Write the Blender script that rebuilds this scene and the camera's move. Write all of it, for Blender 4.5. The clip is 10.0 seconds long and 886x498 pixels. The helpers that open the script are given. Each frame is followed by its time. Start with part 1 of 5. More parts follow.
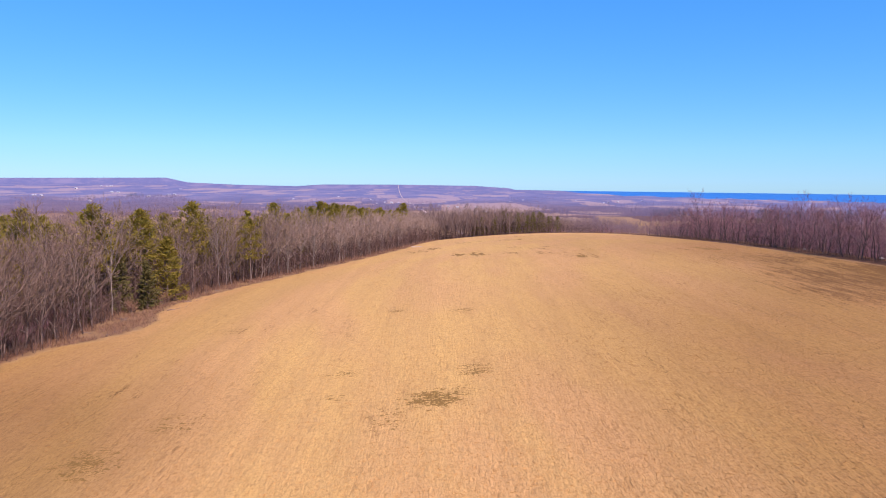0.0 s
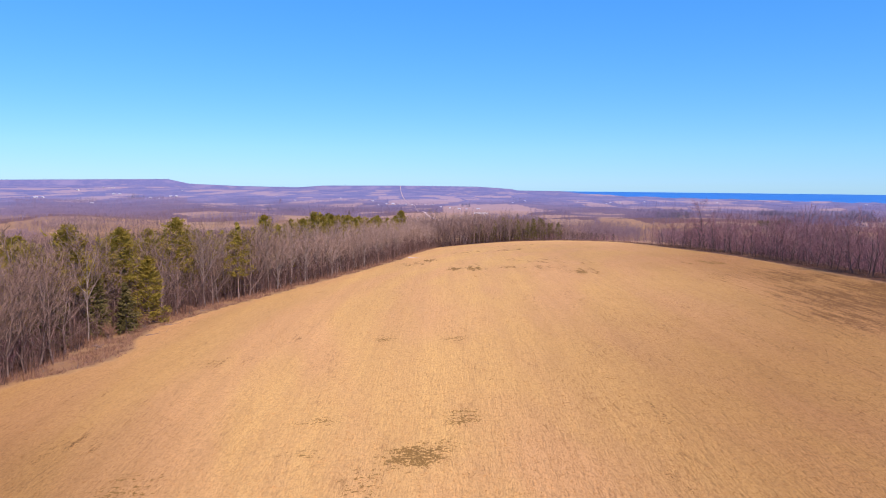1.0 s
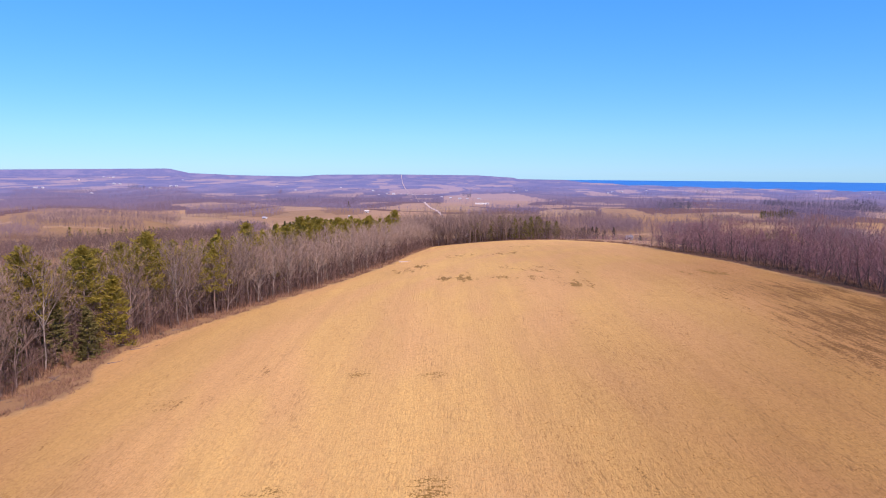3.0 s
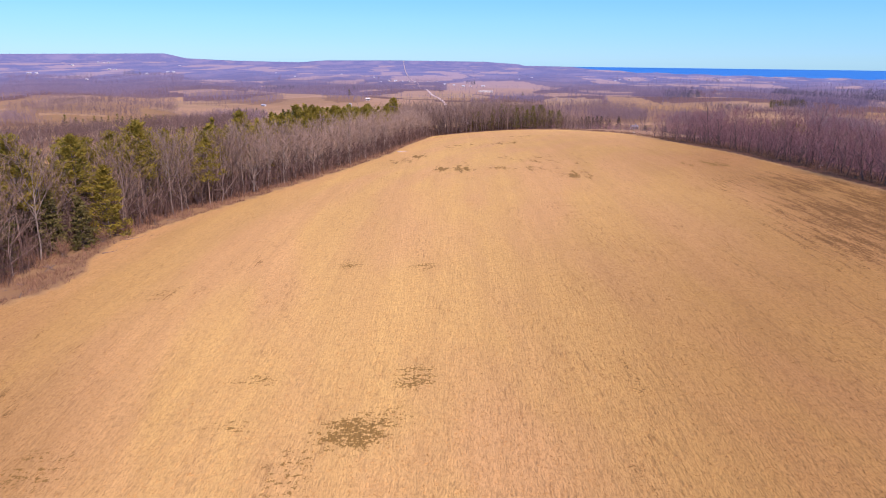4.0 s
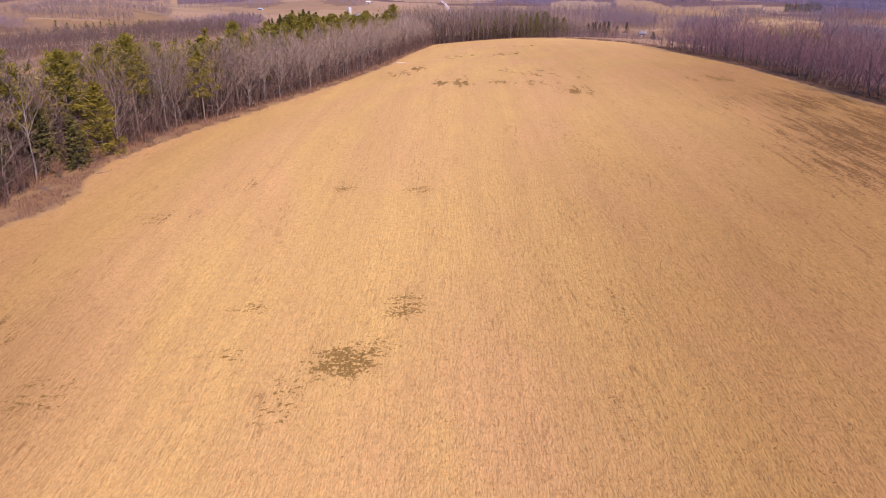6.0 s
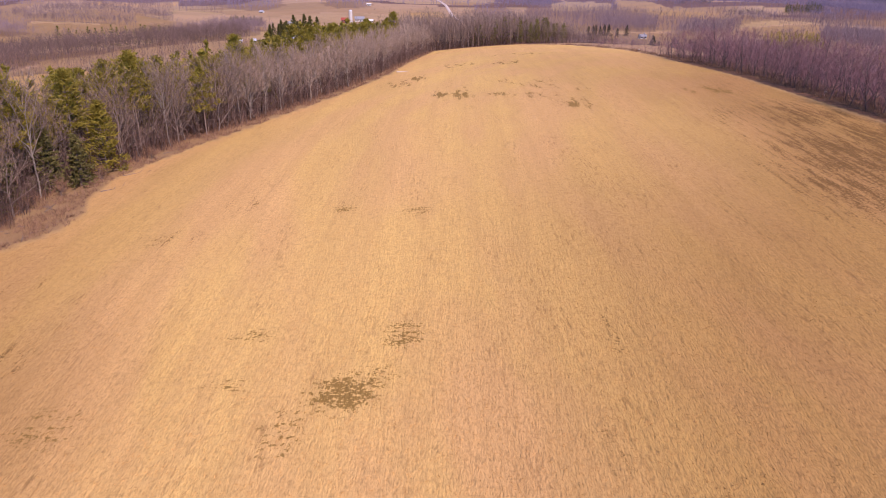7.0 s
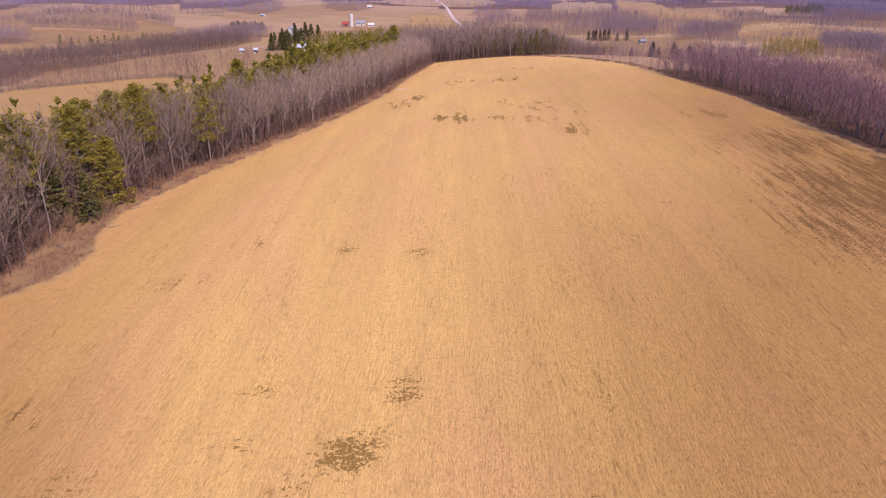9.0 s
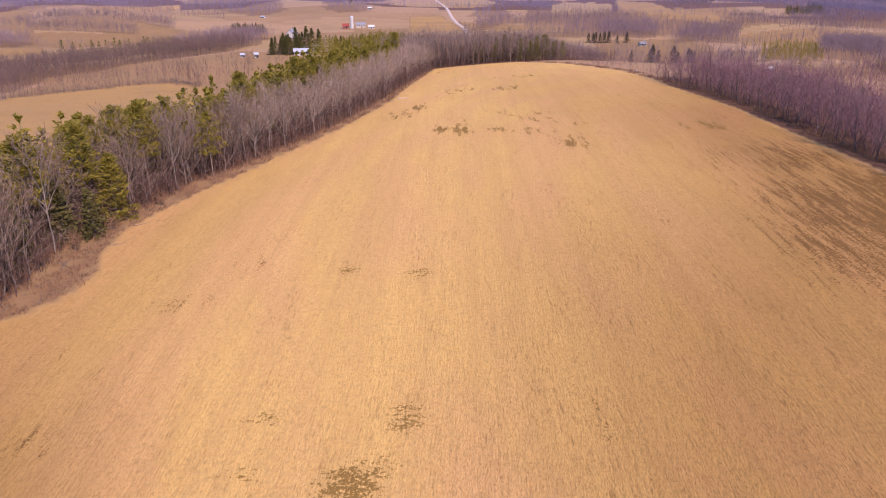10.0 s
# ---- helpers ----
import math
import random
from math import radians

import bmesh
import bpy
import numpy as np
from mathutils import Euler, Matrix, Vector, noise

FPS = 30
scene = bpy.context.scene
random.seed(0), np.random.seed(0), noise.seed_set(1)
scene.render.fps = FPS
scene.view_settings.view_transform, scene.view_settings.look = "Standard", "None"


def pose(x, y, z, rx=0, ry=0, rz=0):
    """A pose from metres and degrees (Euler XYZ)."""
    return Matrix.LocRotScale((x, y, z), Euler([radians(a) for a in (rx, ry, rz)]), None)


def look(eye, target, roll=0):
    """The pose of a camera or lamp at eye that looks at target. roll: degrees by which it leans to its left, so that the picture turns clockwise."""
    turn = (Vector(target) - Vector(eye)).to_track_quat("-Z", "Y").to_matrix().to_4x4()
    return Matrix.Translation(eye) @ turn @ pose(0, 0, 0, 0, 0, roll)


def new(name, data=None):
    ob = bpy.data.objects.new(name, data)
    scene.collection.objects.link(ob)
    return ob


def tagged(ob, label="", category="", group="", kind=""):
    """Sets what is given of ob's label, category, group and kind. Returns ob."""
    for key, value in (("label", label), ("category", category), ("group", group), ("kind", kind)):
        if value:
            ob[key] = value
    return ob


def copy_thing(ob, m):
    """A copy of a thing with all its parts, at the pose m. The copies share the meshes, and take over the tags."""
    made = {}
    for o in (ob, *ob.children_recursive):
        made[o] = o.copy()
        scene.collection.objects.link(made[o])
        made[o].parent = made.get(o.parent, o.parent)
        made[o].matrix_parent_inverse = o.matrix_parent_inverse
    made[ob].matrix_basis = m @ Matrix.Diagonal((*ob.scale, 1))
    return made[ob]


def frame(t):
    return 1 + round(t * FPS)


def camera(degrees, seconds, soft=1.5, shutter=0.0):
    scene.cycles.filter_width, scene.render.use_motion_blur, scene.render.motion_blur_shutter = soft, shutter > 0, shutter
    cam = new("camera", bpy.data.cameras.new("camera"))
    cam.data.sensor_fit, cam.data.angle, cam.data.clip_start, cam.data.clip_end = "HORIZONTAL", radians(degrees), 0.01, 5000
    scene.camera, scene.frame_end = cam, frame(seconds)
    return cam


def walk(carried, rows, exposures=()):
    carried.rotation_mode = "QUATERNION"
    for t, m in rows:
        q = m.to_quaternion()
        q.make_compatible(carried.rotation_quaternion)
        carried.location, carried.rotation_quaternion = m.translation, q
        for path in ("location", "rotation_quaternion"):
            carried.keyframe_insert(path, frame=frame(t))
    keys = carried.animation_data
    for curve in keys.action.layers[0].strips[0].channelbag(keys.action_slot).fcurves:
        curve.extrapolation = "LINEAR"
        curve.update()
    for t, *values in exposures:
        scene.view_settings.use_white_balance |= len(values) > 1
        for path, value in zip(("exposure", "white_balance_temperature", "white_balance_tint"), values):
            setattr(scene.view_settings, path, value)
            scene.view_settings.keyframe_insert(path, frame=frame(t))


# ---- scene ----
# A drone rises over a stubble field on a hilltop, between two leafless woods, with a farm valley, an escarpment and a lake beyond.
cam = camera(63.3, 10.0, soft=1.0)
METRES, EYE, TILT, LEAN, TURN = 33.0, 17.0, -5.15, -0.6, 0.0
ROWS = [
    (0.0, 0.0, 0.0, 0.0, 0.0, 0.0, -0.0),
    (0.5, 0.0273, 0.0848, 0.0509, 0.16, 0.0, 0.05),
    (1.0, 0.0515, 0.1692, 0.1032, 0.19, 0.03, 0.1),
    (1.5, 0.0736, 0.2488, 0.1564, 0.19, 0.09, 0.16),
    (2.0, 0.0956, 0.3155, 0.21, 0.24, 0.24, 0.19),
    (3.5, 0.1669, 0.4279, 0.2581, 0.43, -3.62, 0.15),
    (4.0, 0.1866, 0.4392, 0.2581, 0.61, -9.67, 0.01),
    (4.5, 0.2002, 0.4475, 0.2616, 0.69, -14.63, -0.13),
    (5.0, 0.2075, 0.4519, 0.2651, 0.8, -16.81, -0.18),
    (6.5, 0.2253, 0.4433, 0.3529, 0.94, -16.93, -0.0),
    (7.0, 0.2296, 0.4353, 0.3971, 0.96, -16.94, 0.08),
    (7.5, 0.2334, 0.4271, 0.4431, 0.98, -16.97, 0.14),
    (8.0, 0.236, 0.4198, 0.4895, 0.99, -17.01, 0.19),
    (8.5, 0.2377, 0.4134, 0.5345, 1.0, -17.05, 0.27),
    (9.0, 0.2388, 0.4075, 0.5809, 1.02, -17.11, 0.31),
    (9.5, 0.239, 0.4029, 0.6266, 1.03, -17.14, 0.36),
    (10.0, 0.24, 0.3995, 0.6731, 1.04, -17.19, 0.41),
]

walk(cam, [(t, pose(0, 0, EYE, TILT, LEAN, TURN) @ pose(METRES * x, METRES * y, METRES * z, 90 + pitch, roll, yaw)) for t, x, y, z, yaw, pitch, roll in ROWS],
     exposures=[(0.0, 0.51, 6500, 41), (10.0, 0.51, 6500, 41)])

# ---- light ----
SUN_AZ, SUN_EL = 146.0, 44.0  # degrees clockwise from +y, degrees above the horizon
world = bpy.data.worlds.new("sky")
scene.world = world
world.use_nodes = True
wn = world.node_tree
wn.nodes.clear()
sky = wn.nodes.new("ShaderNodeTexSky")
sky.sky_type, sky.sun_disc = "NISHITA", False
sky.sun_elevation, sky.sun_rotation = radians(SUN_EL), radians(SUN_AZ)
sky.altitude, sky.air_density, sky.dust_density, sky.ozone_density = 300, 1.0, 0.0, 4.0
grade = wn.nodes.new("ShaderNodeHueSaturation")
grade.inputs["Saturation"].default_value = 1.4
soften = wn.nodes.new("ShaderNodeGamma")
soften.inputs["Gamma"].default_value = 0.85
tint = wn.nodes.new("ShaderNodeMix")
tint.data_type, tint.blend_type = "RGBA", "MULTIPLY"
tint.inputs[0].default_value, tint.inputs[7].default_value = 1.0, (0.40, 0.80, 1.10, 1.0)
bg = wn.nodes.new("ShaderNodeBackground")
bg.inputs["Strength"].default_value = 0.106
wout = wn.nodes.new("ShaderNodeOutputWorld")
wn.links.new(sky.outputs[0], soften.inputs["Color"])
wn.links.new(soften.outputs[0], grade.inputs["Color"])
wn.links.new(grade.outputs[0], tint.inputs[6])
apart, joined = wn.nodes.new("ShaderNodeSeparateColor"), wn.nodes.new("ShaderNodeCombineColor")
wn.links.new(tint.outputs[2], apart.inputs[0])
for band, (power, gain) in enumerate(((0.885, 1.12), (0.66, 1.88), (0.6, 2.4))):
    curve, scale = wn.nodes.new("ShaderNodeMath"), wn.nodes.new("ShaderNodeMath")
    curve.operation, scale.operation = "POWER", "MULTIPLY"
    curve.inputs[1].default_value, scale.inputs[1].default_value = power, gain
    wn.links.new(apart.outputs[band], curve.inputs[0])
    wn.links.new(curve.outputs[0], scale.inputs[0])
    wn.links.new(scale.outputs[0], joined.inputs[band])
wn.links.new(joined.outputs[0], bg.inputs["Color"])
wn.links.new(bg.outputs[0], wout.inputs[0])
sun = new("sun", bpy.data.lights.new("sun", "SUN"))
sun.data.energy, sun.data.angle, sun.data.color = 5.0, radians(0.53), (1.0, 0.91, 0.78)
sd = Vector((math.sin(radians(SUN_AZ)) * math.cos(radians(SUN_EL)), math.cos(radians(SUN_AZ)) * math.cos(radians(SUN_EL)), math.sin(radians(SUN_EL))))
sun.matrix_world = look(sd * 100, (0, 0, 0))


# ---- materials ----
def nmat(name, rough=0.9, spec=0.2):
    m = bpy.data.materials.new(name)
    m.use_nodes = True
    nt = m.node_tree
    b = nt.nodes["Principled BSDF"]
    b.inputs["Roughness"].default_value = rough
    b.inputs["Specular IOR Level"].default_value = spec
    return m, nt, b


def link(nt, a, b):
    nt.links.new(a, b)


def noise_tex(nt, vec, scale, detail=4.0, rough=0.6):
    n = nt.nodes.new("ShaderNodeTexNoise")
    n.inputs["Scale"].default_value, n.inputs["Detail"].default_value, n.inputs["Roughness"].default_value = scale, detail, rough
    if vec is not None:
        link(nt, vec, n.inputs["Vector"])
    return n.outputs["Fac"]


def stretch(nt, vec, sx, sy, sz, rz=0.0):
    n = nt.nodes.new("ShaderNodeMapping")
    n.inputs["Scale"].default_value = (sx, sy, sz)
    n.inputs["Rotation"].default_value = (0, 0, radians(rz))
    link(nt, vec, n.inputs["Vector"])
    return n.outputs[0]


def mixc(nt, fac, a, b, mode="MIX"):
    n = nt.nodes.new("ShaderNodeMix")
    n.data_type, n.blend_type = "RGBA", mode
    for sock, v in ((n.inputs[0], fac), (n.inputs[6], a), (n.inputs[7], b)):
        if isinstance(v, (int, float)):
            sock.default_value = v
        elif isinstance(v, tuple):
            sock.default_value = (*v, 1.0)
        else:
            link(nt, v, sock)
    return n.outputs[2]


def calc(nt, op, a, b=0.0):
    n = nt.nodes.new("ShaderNodeMath")
    n.operation = op
    for sock, v in ((n.inputs[0], a), (n.inputs[1], b)):
        if isinstance(v, (int, float)):
            sock.default_value = v
        else:
            link(nt, v, sock)
    return n.outputs[0]


def span(nt, v, lo, hi, a=0.0, b=1.0):
    n = nt.nodes.new("ShaderNodeMapRange")
    n.interpolation_type = "SMOOTHSTEP"
    for i, x in enumerate((lo, hi, a, b)):
        n.inputs[i + 1].default_value = x
    link(nt, v, n.inputs[0])
    return n.outputs[0]


def ramp(nt, v, stops):
    n = nt.nodes.new("ShaderNodeValToRGB")
    while len(n.color_ramp.elements) < len(stops):
        n.color_ramp.elements.new(0.5)
    for e, (p, c) in zip(n.color_ramp.elements, stops):
        e.position, e.color = p, (*c, 1.0)
    link(nt, v, n.inputs[0])
    return n.outputs[0]


def attr(nt, name):
    n = nt.nodes.new("ShaderNodeAttribute")
    n.attribute_name = name
    return n.outputs["Fac"]


def bump(nt, b, height, dist, strength=0.6):
    n = nt.nodes.new("ShaderNodeBump")
    n.inputs["Strength"].default_value, n.inputs["Distance"].default_value = strength, dist
    link(nt, height, n.inputs["Height"])
    link(nt, n.outputs[0], b.inputs["Normal"])


def place(nt):
    return nt.nodes.new("ShaderNodeNewGeometry").outputs["Position"]


def ground_material():
    m, nt, b = nmat("ground_cover", 0.95, 0.1)
    p = place(nt)
    big = noise_tex(nt, stretch(nt, p, 0.05, 0.018, 1), 1.0, 3)
    row = noise_tex(nt, stretch(nt, p, 1.6, 0.09, 1, 1.0), 1.0, 4, 0.7)
    fine = noise_tex(nt, stretch(nt, p, 7.0, 2.6, 5), 1.0, 3, 0.7)
    grit = noise_tex(nt, stretch(nt, p, 2.8, 1.3, 3, 1.0), 1.0, 5, 0.75)
    dash = noise_tex(nt, stretch(nt, p, 3.4, 0.5, 3, 1.0), 1.0, 3, 0.6)
    clump = noise_tex(nt, stretch(nt, p, 0.7, 0.7, 0.7), 1.0, 5, 0.65)
    straw = mixc(nt, span(nt, big, 0.35, 0.65), (0.612, 0.377, 0.117), (0.55, 0.336, 0.110))
    hue = noise_tex(nt, stretch(nt, p, 0.06, 0.018, 1, 3.0), 1.0, 2)
    straw = mixc(nt, span(nt, hue, 0.38, 0.68, 0, 0.6), straw, (0.625, 0.352, 0.142))
    straw = mixc(nt, span(nt, row, 0.45, 0.75, 0, 0.17), straw, (0.272, 0.150, 0.052))
    drill = noise_tex(nt, stretch(nt, p, 5.0, 0.2, 3, 1.0), 1.0, 3, 0.6)
    straw = mixc(nt, span(nt, drill, 0.46, 0.70, 0, 0.13), straw, (0.272, 0.150, 0.052))
    straw = mixc(nt, span(nt, fine, 0.42, 0.72, 0, 0.40), straw, (0.204, 0.112, 0.040))
    straw = mixc(nt, span(nt, clump, 0.5, 0.75, 0, 0.30), straw, (0.476, 0.292, 0.112))
    straw = mixc(nt, span(nt, grit, 0.46, 0.74, 0, 0.44), straw, (0.204, 0.112, 0.040))
    some = noise_tex(nt, stretch(nt, p, 0.21, 0.06, 1, 1.0), 1.0, 3, 0.6)
    straw = mixc(nt, calc(nt, "MULTIPLY", span(nt, dash, 0.53, 0.67, 0, 0.50), span(nt, some, 0.47, 0.66, 0.05, 1.0)), straw, (0.20, 0.102, 0.036))
    pass_w = noise_tex(nt, stretch(nt, p, 0.34, 0.004, 0.1, 1.0), 1.0, 2, 0.6)
    straw = mixc(nt, span(nt, pass_w, 0.40, 0.64, 0, 0.20), straw, (0.40, 0.232, 0.082))
    across = noise_tex(nt, stretch(nt, p, 0.55, 2.6, 3, 1.0), 1.0, 4, 0.65)
    straw = mixc(nt, span(nt, across, 0.56, 0.74, 0, 0.30), straw, (0.27, 0.150, 0.054))
    # Darkens for thin straw and for lens falloff put into the colour
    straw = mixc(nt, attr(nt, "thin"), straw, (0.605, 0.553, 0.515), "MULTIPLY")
    streak = noise_tex(nt, stretch(nt, p, 0.6, 1.3, 1, 14), 1.0, 4, 0.7)
    speck = noise_tex(nt, stretch(nt, p, 3.4, 3.0, 3), 1.0, 3, 0.75)
    rough = calc(nt, "ADD", calc(nt, "MULTIPLY", calc(nt, "SUBTRACT", streak, 0.5), 1.7), calc(nt, "MULTIPLY", calc(nt, "SUBTRACT", speck, 0.5), 2.6))
    bare = calc(nt, "ADD", attr(nt, "bare"), rough)
    bare = calc(nt, "MULTIPLY", span(nt, bare, 0.44, 0.62), span(nt, attr(nt, "bare"), 0.04, 0.3))
    blot = noise_tex(nt, stretch(nt, p, 0.55, 0.11, 1, -3), 1.0, 5, 0.68)
    scar = calc(nt, "ADD", attr(nt, "scar"), calc(nt, "ADD", calc(nt, "MULTIPLY", calc(nt, "SUBTRACT", blot, 0.5), 3.0), calc(nt, "MULTIPLY", calc(nt, "SUBTRACT", speck, 0.5), 0.9)))
    bare = calc(nt, "MAXIMUM", bare, calc(nt, "MULTIPLY", span(nt, scar, 0.50, 0.82), span(nt, attr(nt, "scar"), 0.05, 0.4)))
    lane = noise_tex(nt, stretch(nt, p, 0.95, 0.10, 1, 1), 1.0, 6, 0.72)
    worn = calc(nt, "ADD", attr(nt, "worn"), calc(nt, "ADD", calc(nt, "MULTIPLY", calc(nt, "SUBTRACT", lane, 0.5), 2.0), calc(nt, "MULTIPLY", calc(nt, "SUBTRACT", speck, 0.5), 1.7)))
    worn = calc(nt, "MULTIPLY", span(nt, worn, 0.42, 0.68), span(nt, attr(nt, "worn"), 0.05, 0.3))
    straw = mixc(nt, calc(nt, "MULTIPLY", worn, 0.9), straw, (0.13, 0.066, 0.018))
    straw = mixc(nt, calc(nt, "MULTIPLY", bare, 0.9), straw, (0.185, 0.104, 0.024))
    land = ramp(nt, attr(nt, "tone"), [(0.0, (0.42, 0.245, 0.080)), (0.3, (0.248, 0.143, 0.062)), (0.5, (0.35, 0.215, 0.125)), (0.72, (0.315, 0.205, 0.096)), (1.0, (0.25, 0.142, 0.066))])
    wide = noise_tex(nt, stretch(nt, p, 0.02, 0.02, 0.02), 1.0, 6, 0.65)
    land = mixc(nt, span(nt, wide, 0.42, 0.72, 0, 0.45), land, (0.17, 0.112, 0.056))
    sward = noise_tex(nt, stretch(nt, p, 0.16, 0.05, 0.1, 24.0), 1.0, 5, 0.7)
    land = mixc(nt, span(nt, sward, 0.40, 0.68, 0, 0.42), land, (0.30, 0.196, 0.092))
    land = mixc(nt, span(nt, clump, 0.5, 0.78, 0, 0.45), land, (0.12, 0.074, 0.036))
    # Haze is put into the colour: land drifts to violet with distance
    land = mixc(nt, calc(nt, "MULTIPLY", attr(nt, "distance_haze"), 0.92), land, (0.275, 0.226, 0.272))
    col = mixc(nt, attr(nt, "stubble"), land, straw)
    # Leaf litter, its colour darkened further to deepen shade under the trees
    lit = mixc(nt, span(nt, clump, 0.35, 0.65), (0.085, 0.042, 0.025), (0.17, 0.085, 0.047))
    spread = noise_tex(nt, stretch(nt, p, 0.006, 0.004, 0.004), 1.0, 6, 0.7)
    # Far wood floor in blue-violet, haze painted into its colour
    hazy_wood = mixc(nt, span(nt, spread, 0.42, 0.62), (0.112, 0.128, 0.24), (0.185, 0.175, 0.265))
    lit = mixc(nt, attr(nt, "distance_haze"), lit, hazy_wood)
    broken = calc(nt, "MULTIPLY", calc(nt, "MULTIPLY", calc(nt, "SUBTRACT", spread, 0.5), 3.0), attr(nt, "distance_haze"))
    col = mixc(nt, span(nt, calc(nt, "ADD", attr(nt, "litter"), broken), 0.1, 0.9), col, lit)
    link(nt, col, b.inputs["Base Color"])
    bump(nt, b, calc(nt, "ADD", calc(nt, "ADD", fine, clump), calc(nt, "MULTIPLY", dash, -0.9)), 0.13, 0.85)
    return m


def bark_material(name, c1, c2):
    m, nt, b = nmat(name, 0.9, 0.15)
    oi = nt.nodes.new("ShaderNodeObjectInfo").outputs["Random"]
    p = place(nt)
    n = noise_tex(nt, stretch(nt, p, 3, 3, 0.8), 1.0, 4, 0.7)
    c = mixc(nt, span(nt, n, 0.3, 0.7), c1, c2)
    c = mixc(nt, calc(nt, "MULTIPLY", oi, 0.4), c, tuple(v * 0.62 for v in c1))
    link(nt, c, b.inputs["Base Color"])
    bump(nt, b, n, 0.05)
    return m


def leaf_material(name, c1, c2, c3, lean=0.6, sheer=0.0):
    m, nt, b = nmat(name, 0.75, 0.2)
    isl = nt.nodes.new("ShaderNodeNewGeometry").outputs["Random Per Island"]
    oi = nt.nodes.new("ShaderNodeObjectInfo").outputs["Random"]
    c = mixc(nt, calc(nt, "POWER", isl, lean), c1, c2)
    c = mixc(nt, calc(nt, "MULTIPLY", oi, 0.5), c, c3)
    link(nt, c, b.inputs["Base Color"])
    if sheer:
        thin, both = nt.nodes.new("ShaderNodeBsdfTranslucent"), nt.nodes.new("ShaderNodeMixShader")
        link(nt, c, thin.inputs["Color"])
        both.inputs[0].default_value = sheer
        link(nt, b.outputs[0], both.inputs[1])
        link(nt, thin.outputs[0], both.inputs[2])
        link(nt, both.outputs[0], nt.nodes["Material Output"].inputs["Surface"])
    return m


def stubble_material(name, c1, c2, c3):
    m, nt, b = nmat(name, 0.85, 0.15)
    isl = nt.nodes.new("ShaderNodeNewGeometry").outputs["Random Per Island"]
    c = mixc(nt, isl, c1, c2)
    # Stubble takes the same darkening, thin straw plus painted lens falloff
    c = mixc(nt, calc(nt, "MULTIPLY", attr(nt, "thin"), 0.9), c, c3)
    link(nt, c, b.inputs["Base Color"])
    return m


def plain(name, col, rough=0.7, metal=0.0, vary=0.25, scale=1.2):
    m, nt, b = nmat(name, rough, 0.3)
    b.inputs["Metallic"].default_value = metal
    p = place(nt)
    n = noise_tex(nt, stretch(nt, p, scale, scale, scale * 0.4), 1.0, 5, 0.65)
    link(nt, mixc(nt, span(nt, n, 0.35, 0.75, 0, vary), col, tuple(v * 0.55 for v in col)), b.inputs["Base Color"])
    return m


M_GROUND = ground_material()
M_BARK = bark_material("grey_bark", (0.245, 0.182, 0.145), (0.085, 0.06, 0.049))
M_PALE = bark_material("pale_bark", (0.29, 0.245, 0.20), (0.17, 0.135, 0.108))
M_DARKBARK = bark_material("dark_bark", (0.15, 0.105, 0.098), (0.06, 0.04, 0.04))
M_TWIG = leaf_material("bare_twigs", (0.38, 0.27, 0.198), (0.07, 0.045, 0.033), (0.17, 0.112, 0.082))
M_TWIG_DARK = leaf_material("violet_twigs", (0.40, 0.219, 0.224), (0.085, 0.040, 0.045), (0.19, 0.098, 0.106))
M_TWIG_PALE = leaf_material("pale_twigs", (0.30, 0.22, 0.175), (0.11, 0.078, 0.062), (0.19, 0.14, 0.112))
# Bare twig colour with extra light put in, for trees farther along
M_TWIG_BRIGHT = leaf_material("brightened_twigs", (0.46, 0.338, 0.25), (0.17, 0.117, 0.088), (0.29, 0.203, 0.152))
M_TWIG_BACK = leaf_material("brown_grey_twigs", (0.33, 0.235, 0.185), (0.11, 0.074, 0.06), (0.20, 0.137, 0.112))
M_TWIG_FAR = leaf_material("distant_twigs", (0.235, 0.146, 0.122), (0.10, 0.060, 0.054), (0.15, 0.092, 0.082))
# Valley twig colours with a violet cast of haze mixed in
M_TWIG_HAZE_VIOLET = leaf_material("haze_violet_twigs", (0.27, 0.190, 0.195), (0.135, 0.092, 0.102), (0.19, 0.134, 0.142))
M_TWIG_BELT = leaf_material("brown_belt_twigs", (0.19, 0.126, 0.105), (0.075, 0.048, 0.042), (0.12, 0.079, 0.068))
# Haze put into the base colours, bluer for the farther woods
M_TWIG_HAZE_MID = leaf_material("hazed_valley_twigs", (0.235, 0.19, 0.262), (0.14, 0.115, 0.172), (0.18, 0.148, 0.212))
M_TWIG_HAZE_SCARP = leaf_material("hazed_escarpment_woods", (0.155, 0.165, 0.285), (0.105, 0.118, 0.215), (0.13, 0.141, 0.25))
# Stem colour darkened to deepen the shade between the trunks
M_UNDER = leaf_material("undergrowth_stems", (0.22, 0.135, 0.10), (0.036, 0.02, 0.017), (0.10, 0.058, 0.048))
M_PINE = leaf_material("pine_needles", (0.33, 0.262, 0.038), (0.17, 0.138, 0.022), (0.22, 0.176, 0.026), 1.0, 0.42)
M_OLIVE = leaf_material("olive_needles", (0.20, 0.17, 0.035), (0.10, 0.088, 0.022), (0.14, 0.12, 0.026), 1.0, 0.35)
M_DIM = leaf_material("dull_fir_needles", (0.175, 0.152, 0.045), (0.085, 0.074, 0.026), (0.12, 0.104, 0.034), 0.9, 0.35)
# Far fir colour greyed towards blue in place of haze
M_FIR = leaf_material("hazed_slate_firs", (0.135, 0.13, 0.15), (0.09, 0.09, 0.108), (0.11, 0.108, 0.128), 0.8, 0.3)
